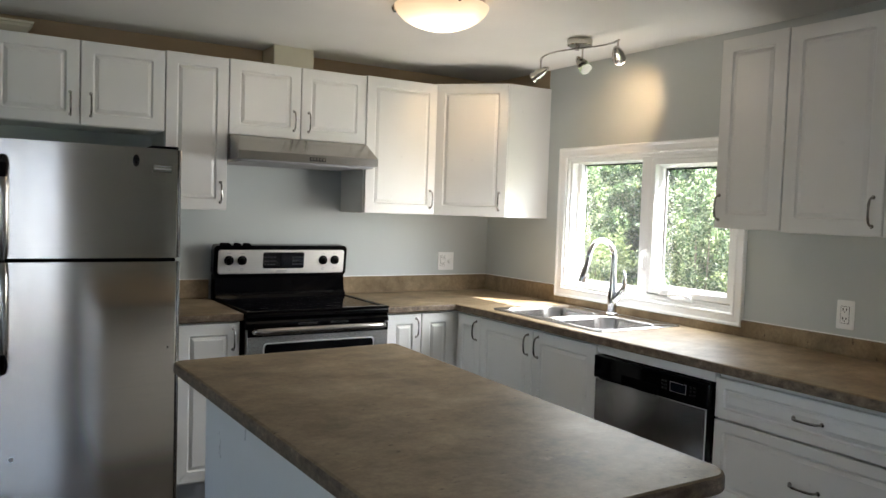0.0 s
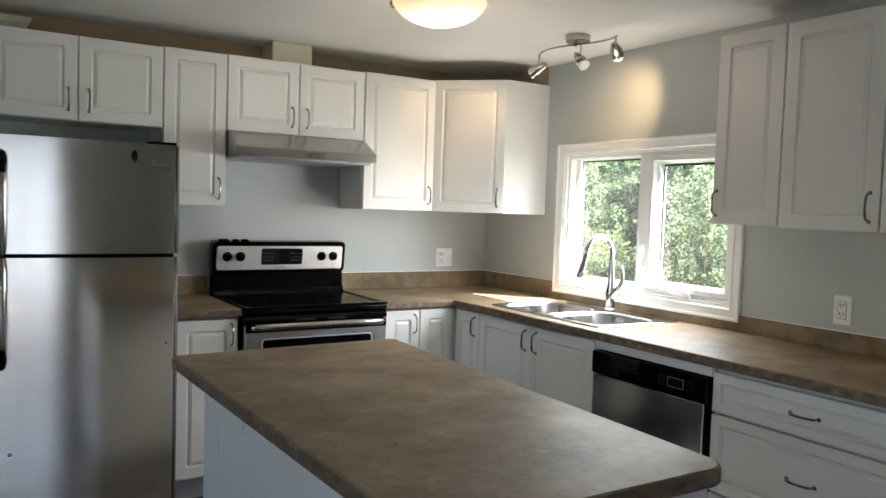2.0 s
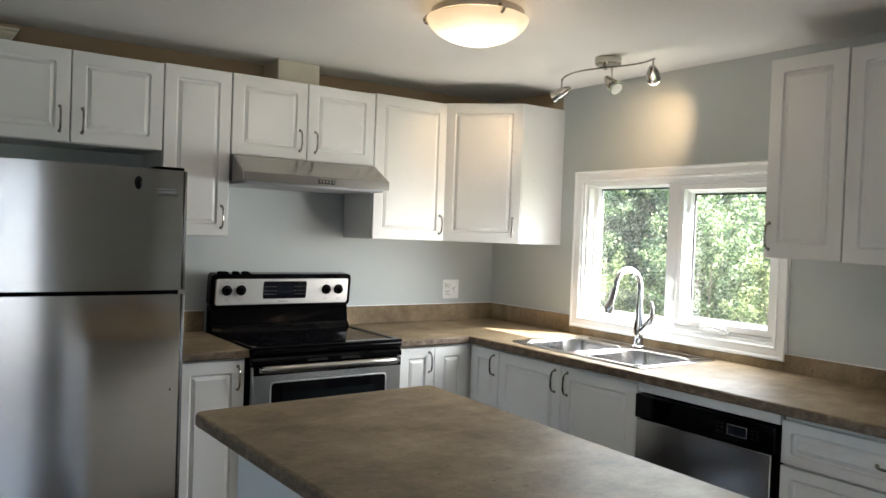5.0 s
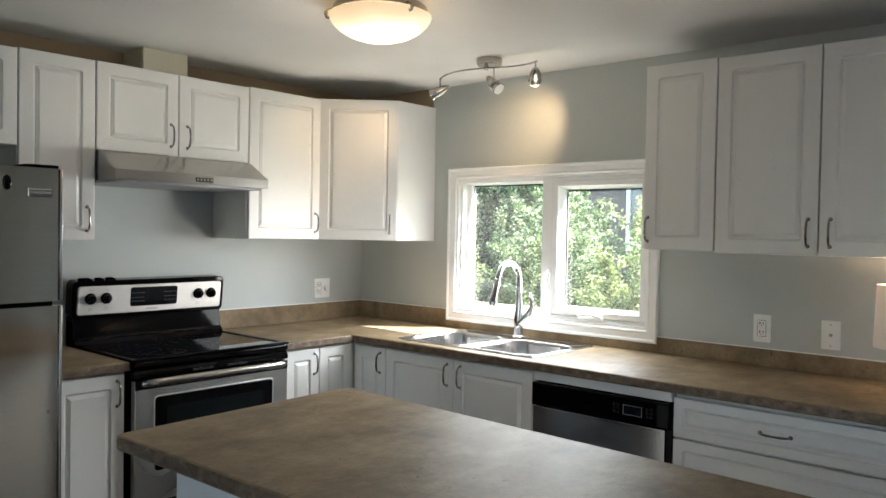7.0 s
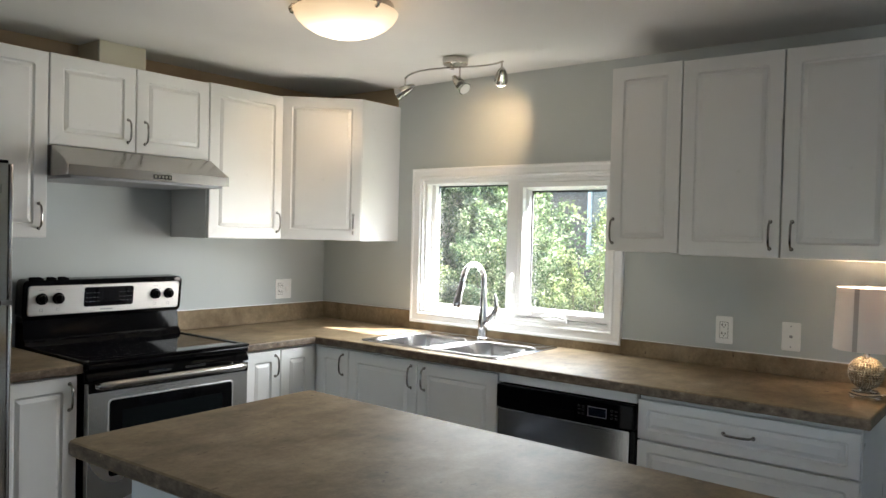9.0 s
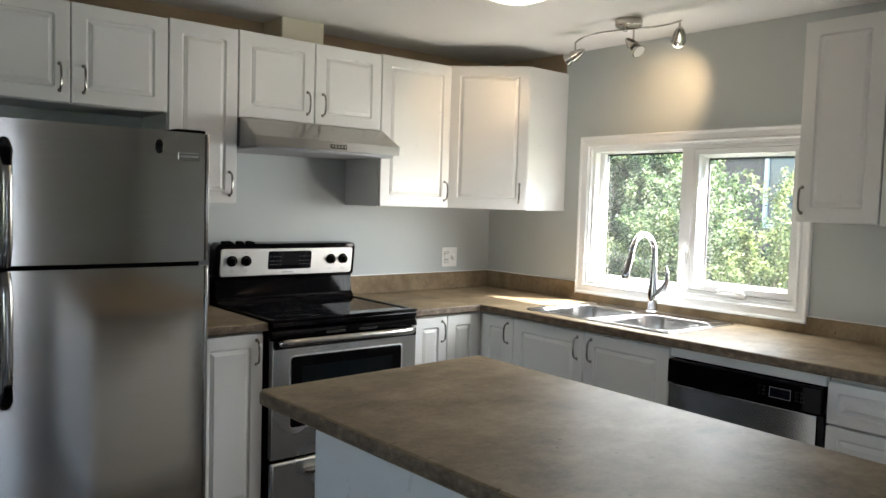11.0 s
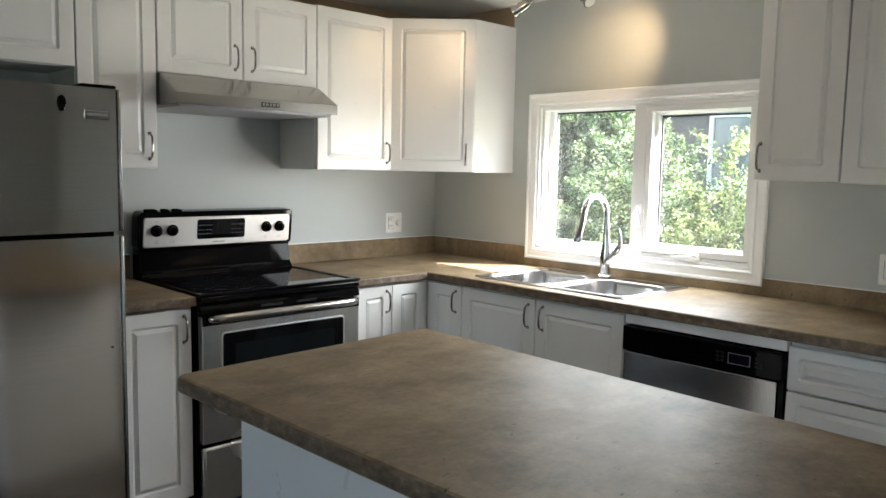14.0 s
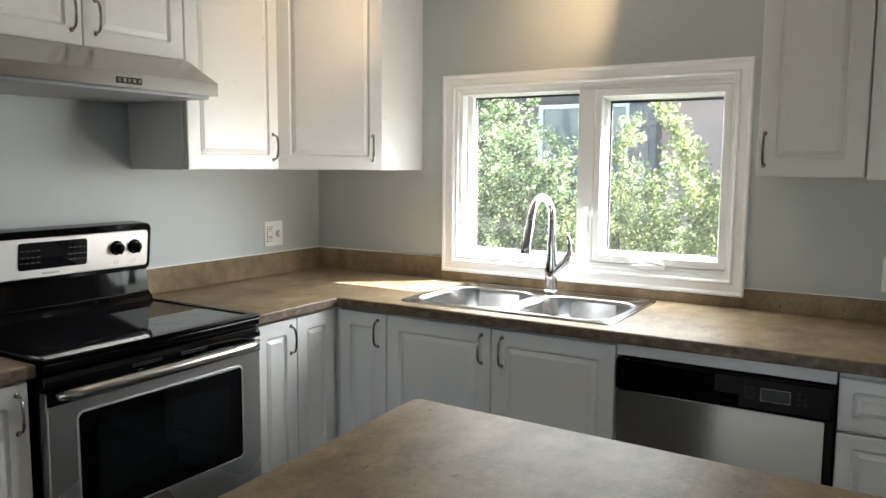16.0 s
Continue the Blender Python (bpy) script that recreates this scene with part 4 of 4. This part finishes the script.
def bowl_ring(b, inset, r, n=8):
    x0, x1, y0, y1 = b
    return rounded_outline(x0 + inset, x1 - inset, y0 + inset, y1 - inset, [r] * 4, n)


def ring_verts(bm, pts, z):
    return [bm.verts.new((x, y, z)) for x, y in pts]


def join_rings(bm, rings):
    for a, c in zip(rings, rings[1:]):
        for k in range(len(a)):
            bm.faces.new((a[k], a[(k + 1) % len(a)], c[(k + 1) % len(a)], c[k]))


bm = bmesh.new()
rim_box = (SX0, SX1, SY0, SY1)
outer = [ring_verts(bm, bowl_ring(rim_box, i, r), z) for i, r, z in ((0.0, 0.030, 0.9143), (0.001, 0.030, 0.9178), (0.004, 0.028, 0.9198), (0.008, 0.026, 0.9190), (0.012, 0.024, 0.9172))]
join_rings(bm, outer)
deck = [outer[-1]] + [ring_verts(bm, bowl_ring(b, -0.007, 0.095), 0.9172) for b in bowls]
loops = []
for ring in deck:
    for k in range(len(ring)):
        p = (ring[k], ring[(k + 1) % len(ring)])
        loops.append(bm.edges.get(p) or bm.edges.new(p))
bmesh.ops.triangle_fill(bm, edges=loops, use_beauty=True)
part("rim", bm, M_RIM, sink)
for b in bowls:
    bm = bmesh.new()
    rr = [ring_verts(bm, bowl_ring(b, i, r), z) for i, r, z in ((-0.008, 0.095, 0.9165), (-0.006, 0.093, 0.9190), (-0.002, 0.090, 0.9194), (0.002, 0.088, 0.9165), (0.006, 0.085, 0.905), (0.016, 0.08, 0.79),
                                                              (0.021, 0.075, 0.757), (0.034, 0.07, 0.741), (0.06, 0.06, 0.736))]
    join_rings(bm, rr)
    bm.faces.new(rr[-1])
    bo = part("bowl", bm, M_SINK, sink)
    cx, cy = (b[0] + b[1]) / 2, (b[2] + b[3]) / 2
    part("drain", lathe(bmesh.new(), [(0, 0.7375), (0.02, 0.7375), (0.03, 0.739), (0.042, 0.7395), (0.044, 0.737)], 28, pose(cx, cy, 0)), M_CHROME, bo)

faucet = thing("faucet", pose(-0.105, -1.305, 0.9215), "polished chrome pull-down kitchen faucet behind the sink", "faucet")
part("base_ring", lathe(bmesh.new(), [(0, 0), (0.030, 0), (0.030, 0.005), (0.026, 0.010), (0.022, 0.012)], 28), M_CHROME, faucet)
bm = tube(bmesh.new(), [(0, 0, 0.008), (0, 0, 0.05), (0.003, 0, 0.09), (0.004, 0, 0.14), (0.0, 0, 0.20), (-0.002, 0, 0.26)], [0.025, 0.0245, 0.029, 0.023, 0.0175, 0.0150], 18)
part("body", bm, M_CHROME, faucet)
arc = [(-0.002, 0, 0.255)] + [(-0.002 - 0.077 + 0.077 * math.cos(a), 0.02 * (a / math.pi), 0.300 + 0.082 * math.sin(a)) for a in [math.pi * k / 14 for k in range(15)]]
part("spout", tube(bmesh.new(), arc, 0.0135, 16), M_CHROME, faucet)
part("spray_head", tube(bmesh.new(), [(-0.1575, 0.0205, 0.296), (-0.161, 0.0215, 0.278), (-0.169, 0.023, 0.25), (-0.182, 0.0255, 0.21), (-0.190, 0.0265, 0.183), (-0.193, 0.027, 0.170)], [0.0138, 0.0150, 0.0168, 0.0195, 0.021, 0.0165], 18), M_CHROME, faucet)
bm = tube(bmesh.new(), [(0.0, -0.002, 0.070), (0.004, -0.028, 0.092), (0.008, -0.055, 0.122), (0.010, -0.072, 0.160), (0.008, -0.071, 0.205), (0.004, -0.066, 0.232)], [0.022, 0.021, 0.017, 0.012, 0.009, 0.006], 14)
part("lever", bm, M_CHROME, faucet)


# ---- outlets ----
def outlet(m, label, kind_):
    o = thing("wall_outlet", m, label, "outlet")
    part("plate", loft(bmesh.new(), [(rrect(0.072, 0.116, 0, 0, 0.006), -0.0005), (rrect(0.072, 0.116, 0, 0, 0.006), -0.003), (rrect(0.066, 0.110, 0, 0, 0.005), -0.0055)]) if kind_ != "double" else
         loft(bmesh.new(), [(rrect(0.118, 0.116, 0, 0, 0.006), -0.0005), (rrect(0.118, 0.116, 0, 0, 0.006), -0.003), (rrect(0.112, 0.110, 0, 0, 0.005), -0.0055)]), M_PLAST, o)
    ox = -0.025 if kind_ == "double" else 0.0
    if kind_ in ("decora", "double"):
        part("receptacle", boxed(((ox - 0.0165, -0.008, -0.033), (ox + 0.0165, -0.005, 0.033)), bev=0.001, seg=1), M_PLAST, o)
        bm = bmesh.new()
        for s in (-1, 1):
            box(bm, (ox - 0.0092, -0.0086, s * 0.018 - 0.001), (ox - 0.0052, -0.0078, s * 0.018 + 0.009))
            box(bm, (ox + 0.0048, -0.0086, s * 0.018 + 0.0), (ox + 0.0084, -0.0078, s * 0.018 + 0.008))
            lathe(bm, [(0, 0), (0.0025, 0), (0.0025, 0.0008), (0, 0.0008)], 10, pose(ox, -0.0078, s * 0.018 - 0.006, 90))
        part("slots", bm, M_DARK, o)
        part("outline", mitred(bmesh.new(), ox - 0.0165, ox + 0.0165, -0.033, 0.033, [(0, -0.0052), (0, -0.0064), (0.0014, -0.0064), (0.0014, -0.0052)]), M_DARK, o)
    if kind_ == "double":
        part("dimmer_knob", lathe(bmesh.new(), [(0, 0), (0.017, 0), (0.0165, 0.008), (0.014, 0.018), (0, 0.019)], 24, pose(0.027, -0.005, 0.0, 90)), M_PLAST, o)
    if kind_ == "jack":
        part("jack", lathe(bmesh.new(), [(0, 0), (0.007, 0), (0.0055, 0.004), (0, 0.004)], 16, pose(0, -0.005, 0.0, 90)), M_PRINT, o)
        part("screw", lathe(bmesh.new(), [(0, 0), (0.003, 0), (0.003, 0.0012), (0, 0.0012)], 10, pose(0, -0.005, 0.042, 90)), M_PRINT, o)
        part("screw", lathe(bmesh.new(), [(0, 0), (0.003, 0), (0.003, 0.0012), (0, 0.0012)], 10, pose(0, -0.005, -0.042, 90)), M_PRINT, o)
    return o


outlet(pose(-0.322, 0, 1.103), "white double plate with socket and dimmer knob above the worktop", "double")
outlet(walle(-2.489) @ pose(0, 0, 1.072), "white rectangular duplex socket on the grey wall", "decora")
outlet(walle(-2.757) @ pose(0, 0, 1.070), "white telephone jack plate on the grey wall", "jack")

# ---- table lamp ----
tl = thing("table_lamp", pose(-0.285, -3.075, CT1 + 0.0002), "lit table lamp with textured mercury glass ball and white drum shade", "table lamp")
part("base", lathe(bmesh.new(), [(0, 0), (0.049, 0), (0.050, 0.004), (0.050, 0.011), (0.044, 0.014), (0.044, 0.022), (0.041, 0.025), (0, 0.025)], 36), M_CLEAR, tl, "clear glass round base")
part("stem", lathe(bmesh.new(), [(0, 0.0252), (0.022, 0.0252), (0.019, 0.030), (0.016, 0.034), (0, 0.034)], 24), M_CHROME, tl)
bm = lathe(bmesh.new(), [(0.0, 0.0335)] + [(0.056 * math.sin(a), 0.088 - 0.056 * math.cos(a)) for a in [radians(16 + 148 * k / 16) for k in range(17)]] + [(0, 0.1435)], 36)
rows_ = 17
for i in range(rows_):
    a = radians(18 + 144 * i / (rows_ - 1))
    n_ = max(8, int(38 * math.sin(a)))
    for k in range(n_):
        b = 2 * math.pi * (k + 0.5 * (i % 2)) / n_
        d = Vector((math.sin(a) * math.cos(b), math.sin(a) * math.sin(b), -math.cos(a)))
        u = d.orthogonal().normalized()
        w_ = d.cross(u)
        c0 = Vector((0, 0, 0.088)) + d * 0.0552
        tip = bm.verts.new(c0 + d * 0.0042)
        ring = [bm.verts.new(c0 + (u * math.cos(q) + w_ * math.sin(q)) * 0.0046) for q in [2 * math.pi * j / 6 for j in range(6)]]
        for j in range(6):
            bm.faces.new((ring[j], ring[(j + 1) % 6], tip))
part("ball", bm, M_MERC, tl, "gold-silver hobnail mercury glass ball")
part("neck", tube(bmesh.new(), [(0, 0, 0.1405), (0, 0, 0.205)], [0.010, 0.008], 14), M_NICKEL, tl)
part("shade", lathe(bmesh.new(), [(0.108, 0.168), (0.101, 0.385), (0.1000, 0.385), (0.1070, 0.168)], 56, close=True), M_SHADE, tl, "white fabric drum shade")
az = 2.95
sm = pose(0, 0, 0, 0, 0, math.degrees(az))
bm = bmesh.new()
vv = [bm.verts.new(p) for p in ((0.1086, -0.008, 0.1685), (0.1086, 0.008, 0.1685), (0.1016, 0.008, 0.3845), (0.1016, -0.008, 0.3845), (0.1074, -0.008, 0.1685), (0.1074, 0.008, 0.1685), (0.1004, 0.008, 0.3845), (0.1004, -0.008, 0.3845))]
for q in ((0, 1, 2, 3), (7, 6, 5, 4), (0, 4, 5, 1), (1, 5, 6, 2), (2, 6, 7, 3), (3, 7, 4, 0)):
    bm.faces.new([vv[k] for k in q])
part("shade_seam", bm, M_SEAM, tl, "grey fabric seam strip", sm)
part("shade_fitter", tube(tube(bmesh.new(), [(-0.1, 0, 0.375), (0, 0, 0.355), (0.1, 0, 0.375)], 0.0015, 6), [(0, -0.1, 0.375), (0, 0, 0.3555), (0, 0.1, 0.375)], 0.0015, 6), M_NICKEL, tl)
part("bulb", lathe(bmesh.new(), [(0, 0.205), (0.013, 0.21), (0.015, 0.235), (0.027, 0.265), (0.026, 0.285), (0.014, 0.300), (0, 0.303)], 20), M_BULB, tl)
part("cord", tube(bmesh.new(), [(0.03, -0.035, 0.006), (0.09, -0.05, 0.003), (0.15, -0.075, 0.003), (0.21, -0.08, 0.003)], 0.0028, 8), M_PLAST, tl)


def point(name, at, power, color, r=0.03):
    la = bpy.data.lights.new(name, "POINT")
    la.energy, la.color, la.shadow_soft_size = power, color, r
    ob = new(name, la)
    ob.location = at
    return ob


point("table_lamp_light", (-0.285, -3.075, CT1 + 0.362), 0.36, (1.0, 0.70, 0.42), 0.02)

# ---- ceiling lamp ----
CX, CY = -1.33, -1.52
cl = thing("ceiling_lamp", pose(CX, CY, H), "lit frosted glass flush ceiling lamp", "ceiling lamp")
part("pan", lathe(bmesh.new(), [(0, -0.001), (0.172, -0.001), (0.176, -0.006), (0.176, -0.026), (0.168, -0.032), (0, -0.032)], 56), M_NICKEL, cl, "brushed nickel pan")
part("bowl", lathe(bmesh.new(), [(0.192, -0.034), (0.190, -0.042), (0.178, -0.062), (0.155, -0.084), (0.120, -0.104), (0.075, -0.119), (0.03, -0.125), (0, -0.126),
                                 (0, -0.122), (0.03, -0.121), (0.073, -0.115), (0.118, -0.100), (0.151, -0.081), (0.173, -0.060), (0.184, -0.041), (0.186, -0.034)], 64), M_BOWL, cl, "glowing frosted glass bowl")
for k in range(3):
    a = radians(20 + 120 * k)
    m = pose(0, 0, 0, 0, 0, math.degrees(a))
    bm = tube(bmesh.new(), [(0.174, 0, -0.018), (0.192, 0, -0.022), (0.201, 0, -0.034), (0.196, 0, -0.046), (0.186, 0, -0.049)], 0.0065, 10)
    lathe(bm, [(0, 0), (0.009, 0), (0.009, 0.006), (0, 0.009)], 14, pose(0.198, 0, -0.034, 0, 90, 0))
    part("clip", bm, M_NICKEL, cl, m=m)
point("ceiling_lamp_light", (CX, CY, H - 0.16), 0.66, (1.0, 0.84, 0.64), 0.1)
point("ceiling_lamp_glow", (CX + 0.0, CY, H - 0.050), 0.09, (1.0, 0.72, 0.4), 0.02)

# ---- track light ----
tr = thing("track_light", pose(0, 0, 0), "brushed nickel three-head wave ceiling track light, one bulb bright", "track light")
TB = Vector((-0.425, -1.332, 0))
part("canopy", lathe(bmesh.new(), [(0, H - 0.001), (0.060, H - 0.001), (0.062, H - 0.006), (0.060, H - 0.030), (0.055, H - 0.034), (0, H - 0.034)], 36, Matrix.Translation(TB)), M_NICKEL, tr)
BZ = 2.235
bar = [(-0.385, -0.985), (-0.42, -1.03), (-0.455, -1.09), (-0.478, -1.16), (-0.480, -1.23), (-0.466, -1.30), (-0.440, -1.37), (-0.418, -1.44), (-0.408, -1.50), (-0.415, -1.56), (-0.435, -1.61)]
part("bar", tube(bmesh.new(), [(x, y, BZ) for x, y in bar], 0.0065, 10, 0.6), M_NICKEL, tr, "wavy nickel bar")
part("bar_post", tube(bmesh.new(), [(TB.x + 0.004, TB.y + 0.02, BZ), (TB.x + 0.004, TB.y + 0.02, H - 0.033)], 0.010, 12), M_NICKEL, tr)


def head(x, y, drop, aim, lit, power):
    z = BZ - drop
    way = (Vector(aim) - Vector((x, y, z))).normalized()
    m = Matrix.Translation((x, y, z)) @ way.to_track_quat("Z", "Y").to_matrix().to_4x4()
    h = part("head", lathe(bmesh.new(), [(0, -0.058), (0.007, -0.056), (0.015, -0.042), (0.023, -0.014), (0.027, 0.006), (0.0285, 0.013), (0.027, 0.0145), (0, 0.014)], 24, m), M_NICKEL, tr, "nickel spot head")
    part("stem", tube(bmesh.new(), [(x, y, z + 0.012), (x, y, BZ)], 0.0045, 8), M_NICKEL, h)
    part("reflector", lathe(bmesh.new(), [(0, 0.0142), (0.018, 0.0145), (0.022, 0.022), (0.031, 0.042), (0.032, 0.047), (0.030, 0.047)], 24, m), M_REFL, h, "dark chrome bulb reflector")
    part("bulb_face", lathe(bmesh.new(), [(0, 0.0475), (0.027, 0.0465)] + ([(0.028, 0.060), (0.024, 0.070), (0.014, 0.075), (0, 0.076)] if lit else [(0.028, 0.0485), (0, 0.050)]), 24, m), M_BULB if lit else M_BULBW, h, "lit halogen bulb" if lit else "halogen bulb")
    la = bpy.data.lights.new("spot_lamp", "SPOT")
    la.energy, la.color, la.spot_size, la.spot_blend, la.shadow_soft_size = power, (1.0, 0.70, 0.38), radians(66), 1.0, 0.014
    lo = new("spot_lamp", la)
    lo.matrix_world = look(Vector((x, y, z)) + way * (0.085 if lit else 0.058), aim)


head(-0.385, -0.985, 0.062, (-0.56, -0.37, 1.88), False, 1.0)
head(-0.440, -1.372, 0.075, (-0.50, -2.0, 1.60), False, 0.12)
head(-0.435, -1.605, 0.060, (0.0, -1.28, 2.0), True, 1.7)

# ---- outdoors ----
structure("ground", boxed(((0.16, -60, -0.7), (80, 60, -0.55)), ((-60, -60, -0.7), (0.16, -7.6, -0.55))), M_GRASS, "rough green garden lawn")

house = thing("neighbour_house", pose(9.7, 0, 0), "neighbouring bungalow with dark siding and a pink stucco part", "house")
HY0, HY1, HZ0, HZ1 = 1.59, 3.24, 1.15, 2.48
rnd = random.Random(4)
part("wall", boxed(((0.03, HY1, -0.55), (0.2, 12.0, 3.4)), ((0.03, HY0, -0.55), (0.2, HY1, HZ0)), ((0.03, HY0, HZ1), (0.2, HY1, 3.4)), ((0.03, 1.05, -0.55), (0.2, HY0, 3.4))), M_SIDING, house, "dark brown board siding")
for k in range(26):
    z = -0.5 + 0.15 * k
    for y0, y1 in (((HY1, 6.5),) if HZ0 - 0.15 < z < HZ1 else ((HY0, 6.5),)):
        part("siding_board", prism(bmesh.new(), y0, y1, [(0.029, z), (0.0, z), (0.018, z + 0.15), (0.029, z + 0.15)]), M_SIDING, house).matrix_basis = Matrix(((0, 1, 0, 0), (1, 0, 0, 0), (0, 0, 1, 0), (0, 0, 0, 1)))
part("stucco_wall", boxed(((-0.02, -12.0, -0.55), (0.2, 1.05, 3.4))), M_STUCCO, house, "pink-brown stucco wall")
hw = part("window", mitred(bmesh.new(), HY0 + 0.07, HY1 - 0.07, HZ0 + 0.07, HZ1 - 0.07, [(0, -0.05), (0, 0.05), (0.07, 0.05), (0.07, -0.05)]), M_TRIM, house, "white framed window")
hw.matrix_basis = Matrix(((0, 1, 0, 0), (1, 0, 0, 0), (0, 0, 1, 0), (0, 0, 0, 1)))
M_FARG = material("far_window_glass", (0.13, 0.155, 0.165), 0.08, Specular_IOR_Level=0.6)
part("mullion", boxed(((2.375, -0.045, HZ0 + 0.07), (2.445, 0.045, HZ1 - 0.07))), M_TRIM, hw)
part("pane", boxed(((HY0 + 0.07, 0.0, HZ0 + 0.07), (2.375, 0.02, HZ1 - 0.07))), M_FARG, hw)
part("pane", boxed(((2.445, 0.0, HZ0 + 0.07), (HY1 - 0.07, 0.02, HZ1 - 0.07))), M_FARG, hw)
part("roof", prism(bmesh.new(), -12.2, 12.2, [(-0.6, 3.30), (-0.6, 3.44), (3.5, 5.1), (7.6, 3.44), (7.6, 3.30)]), M_ROOF, house).matrix_basis = Matrix(((0, 1, 0, 0), (1, 0, 0, 0), (0, 0, 1, 0), (0, 0, 0, 1)))
shutter = thing("board_gate", pose(9.55, 0, 0), "weathered grey board gate by the neighbouring house", "gate")
for k in range(4):
    part("board", boxed(((0, 1.11 + 0.116 * k, -0.55), (0.02, 1.222 + 0.116 * k, 2.45)), bev=0.003, seg=1), M_FENCE, shutter)
for z in (0.2, 1.35, 2.08):
    part("rail", boxed(((-0.04, 1.10, z), (-0.001, 1.58, z + 0.09)), bev=0.003, seg=1), M_FENCE, shutter)


def shrub(seed, x, y, height, spread, leaves, mat, leaf=0.034, label="leafy garden shrub outside the window", z0=-0.55):
    rnd = random.Random(seed)
    s = thing("shrub", pose(x, y, z0), label, "shrub", "shrubs")
    bm = bmesh.new()
    tips = []
    stems = 16
    for i in range(stems):
        a = 2 * math.pi * (i + rnd.random()) / stems
        r = spread * (0.25 + 0.75 * math.sqrt(rnd.random()))
        h = height * (1.0 - 0.35 * (r / spread) ** 2) * rnd.uniform(0.62, 1.02)
        p0 = Vector((0.08 * math.cos(a), 0.08 * math.sin(a), 0))
        p3 = Vector((r * math.cos(a), r * math.sin(a), h))
        path = [p0.lerp(p3, t) + Vector((0, 0, 0.12 * h * math.sin(math.pi * t))) + Vector((rnd.uniform(-1, 1), rnd.uniform(-1, 1), 0)) * 0.035 * (t > 0) for t in (0, 0.25, 0.5, 0.75, 1)]
        tube(bm, path, [0.016, 0.012, 0.009, 0.005, 0.002], 5)
        for k in range(9):
            t = rnd.uniform(0.22, 0.98)
            j = min(3, int(t * 4))
            q = path[j].lerp(path[j + 1], t * 4 - j)
            e = q + Vector((rnd.gauss(0, 0.16), rnd.gauss(0, 0.16), rnd.uniform(0.03, 0.3)))
            tube(bm, [q, q.lerp(e, 0.5) + Vector((0, 0, 0.02)), e], [0.004, 0.003, 0.001], 4)
            tips.append((q, e))
        tips.append((path[3], path[4] + Vector((0, 0, 0.1))))
        tips.append((path[2], path[4]))
    part("branches", bm, M_BARK, s)
    vs, fs = [], []
    for n in range(int(leaves * 1.8)):
        q, e = tips[rnd.randrange(len(tips))]
        t = rnd.random()
        p = q.lerp(e, t) + Vector((rnd.gauss(0, 0.022), rnd.gauss(0, 0.022), rnd.gauss(0, 0.022)))
        L = 1.0 * leaf * rnd.uniform(0.6, 1.3)
        d = Vector((rnd.gauss(0, 1), rnd.gauss(0, 1), rnd.gauss(0.35, 0.7))).normalized()
        w = d.cross(Vector((rnd.gauss(0, 1), rnd.gauss(0, 1), rnd.gauss(0, 1)))).normalized() * L * 0.24
        up = d.cross(w).normalized() * L * 0.08
        b = len(vs)
        vs += [p, p + d * L * 0.45 + w + up, p + d * L, p + d * L * 0.45 - w + up]
        fs += [(b, b + 1, b + 2), (b, b + 2, b + 3)]
    me = bpy.data.meshes.new("foliage")
    me.from_pydata([tuple(v) for v in vs], [], fs)
    me.materials.append(mat)
    ob = new("foliage", me)
    ob.parent = s
    tagged(ob, kind="stuff")
    return s


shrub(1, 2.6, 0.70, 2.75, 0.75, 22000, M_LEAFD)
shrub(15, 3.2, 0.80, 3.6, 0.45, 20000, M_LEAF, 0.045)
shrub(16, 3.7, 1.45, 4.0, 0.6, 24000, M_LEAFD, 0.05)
shrub(17, 3.9, 2.6, 4.2, 0.9, 26000, M_LEAF, 0.055)
shrub(18, 3.0, 2.6, 3.9, 0.8, 24000, M_LEAFY, 0.05)
shrub(12, 3.3, 1.55, 3.45, 0.8, 26000, M_LEAF, 0.05)
shrub(13, 2.6, 1.15, 3.1, 0.7, 22000, M_LEAF)
shrub(14, 1.9, 0.55, 2.5, 0.55, 16000, M_LEAFY)
shrub(2, 3.2, 1.8, 3.1, 1.0, 26000, M_LEAF)
shrub(3, 2.1, -0.08, 3.0, 0.42, 17000, M_LEAF)
shrub(19, 7.3, 3.3, 4.0, 0.8, 22000, M_LEAF, 0.055)
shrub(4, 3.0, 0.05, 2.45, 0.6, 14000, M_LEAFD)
shrub(5, 2.0, -0.95, 2.3, 0.6, 14000, M_LEAFY)
shrub(6, 2.7, -0.75, 2.25, 0.55, 13000, M_LEAF)
shrub(7, 2.2, -1.7, 3.1, 0.7, 14000, M_LEAFY)
shrub(8, 4.0, 3.4, 3.4, 1.2, 16000, M_LEAF, 0.055)
shrub(9, 2.3, 1.3, 2.7, 0.8, 22000, M_LEAF)
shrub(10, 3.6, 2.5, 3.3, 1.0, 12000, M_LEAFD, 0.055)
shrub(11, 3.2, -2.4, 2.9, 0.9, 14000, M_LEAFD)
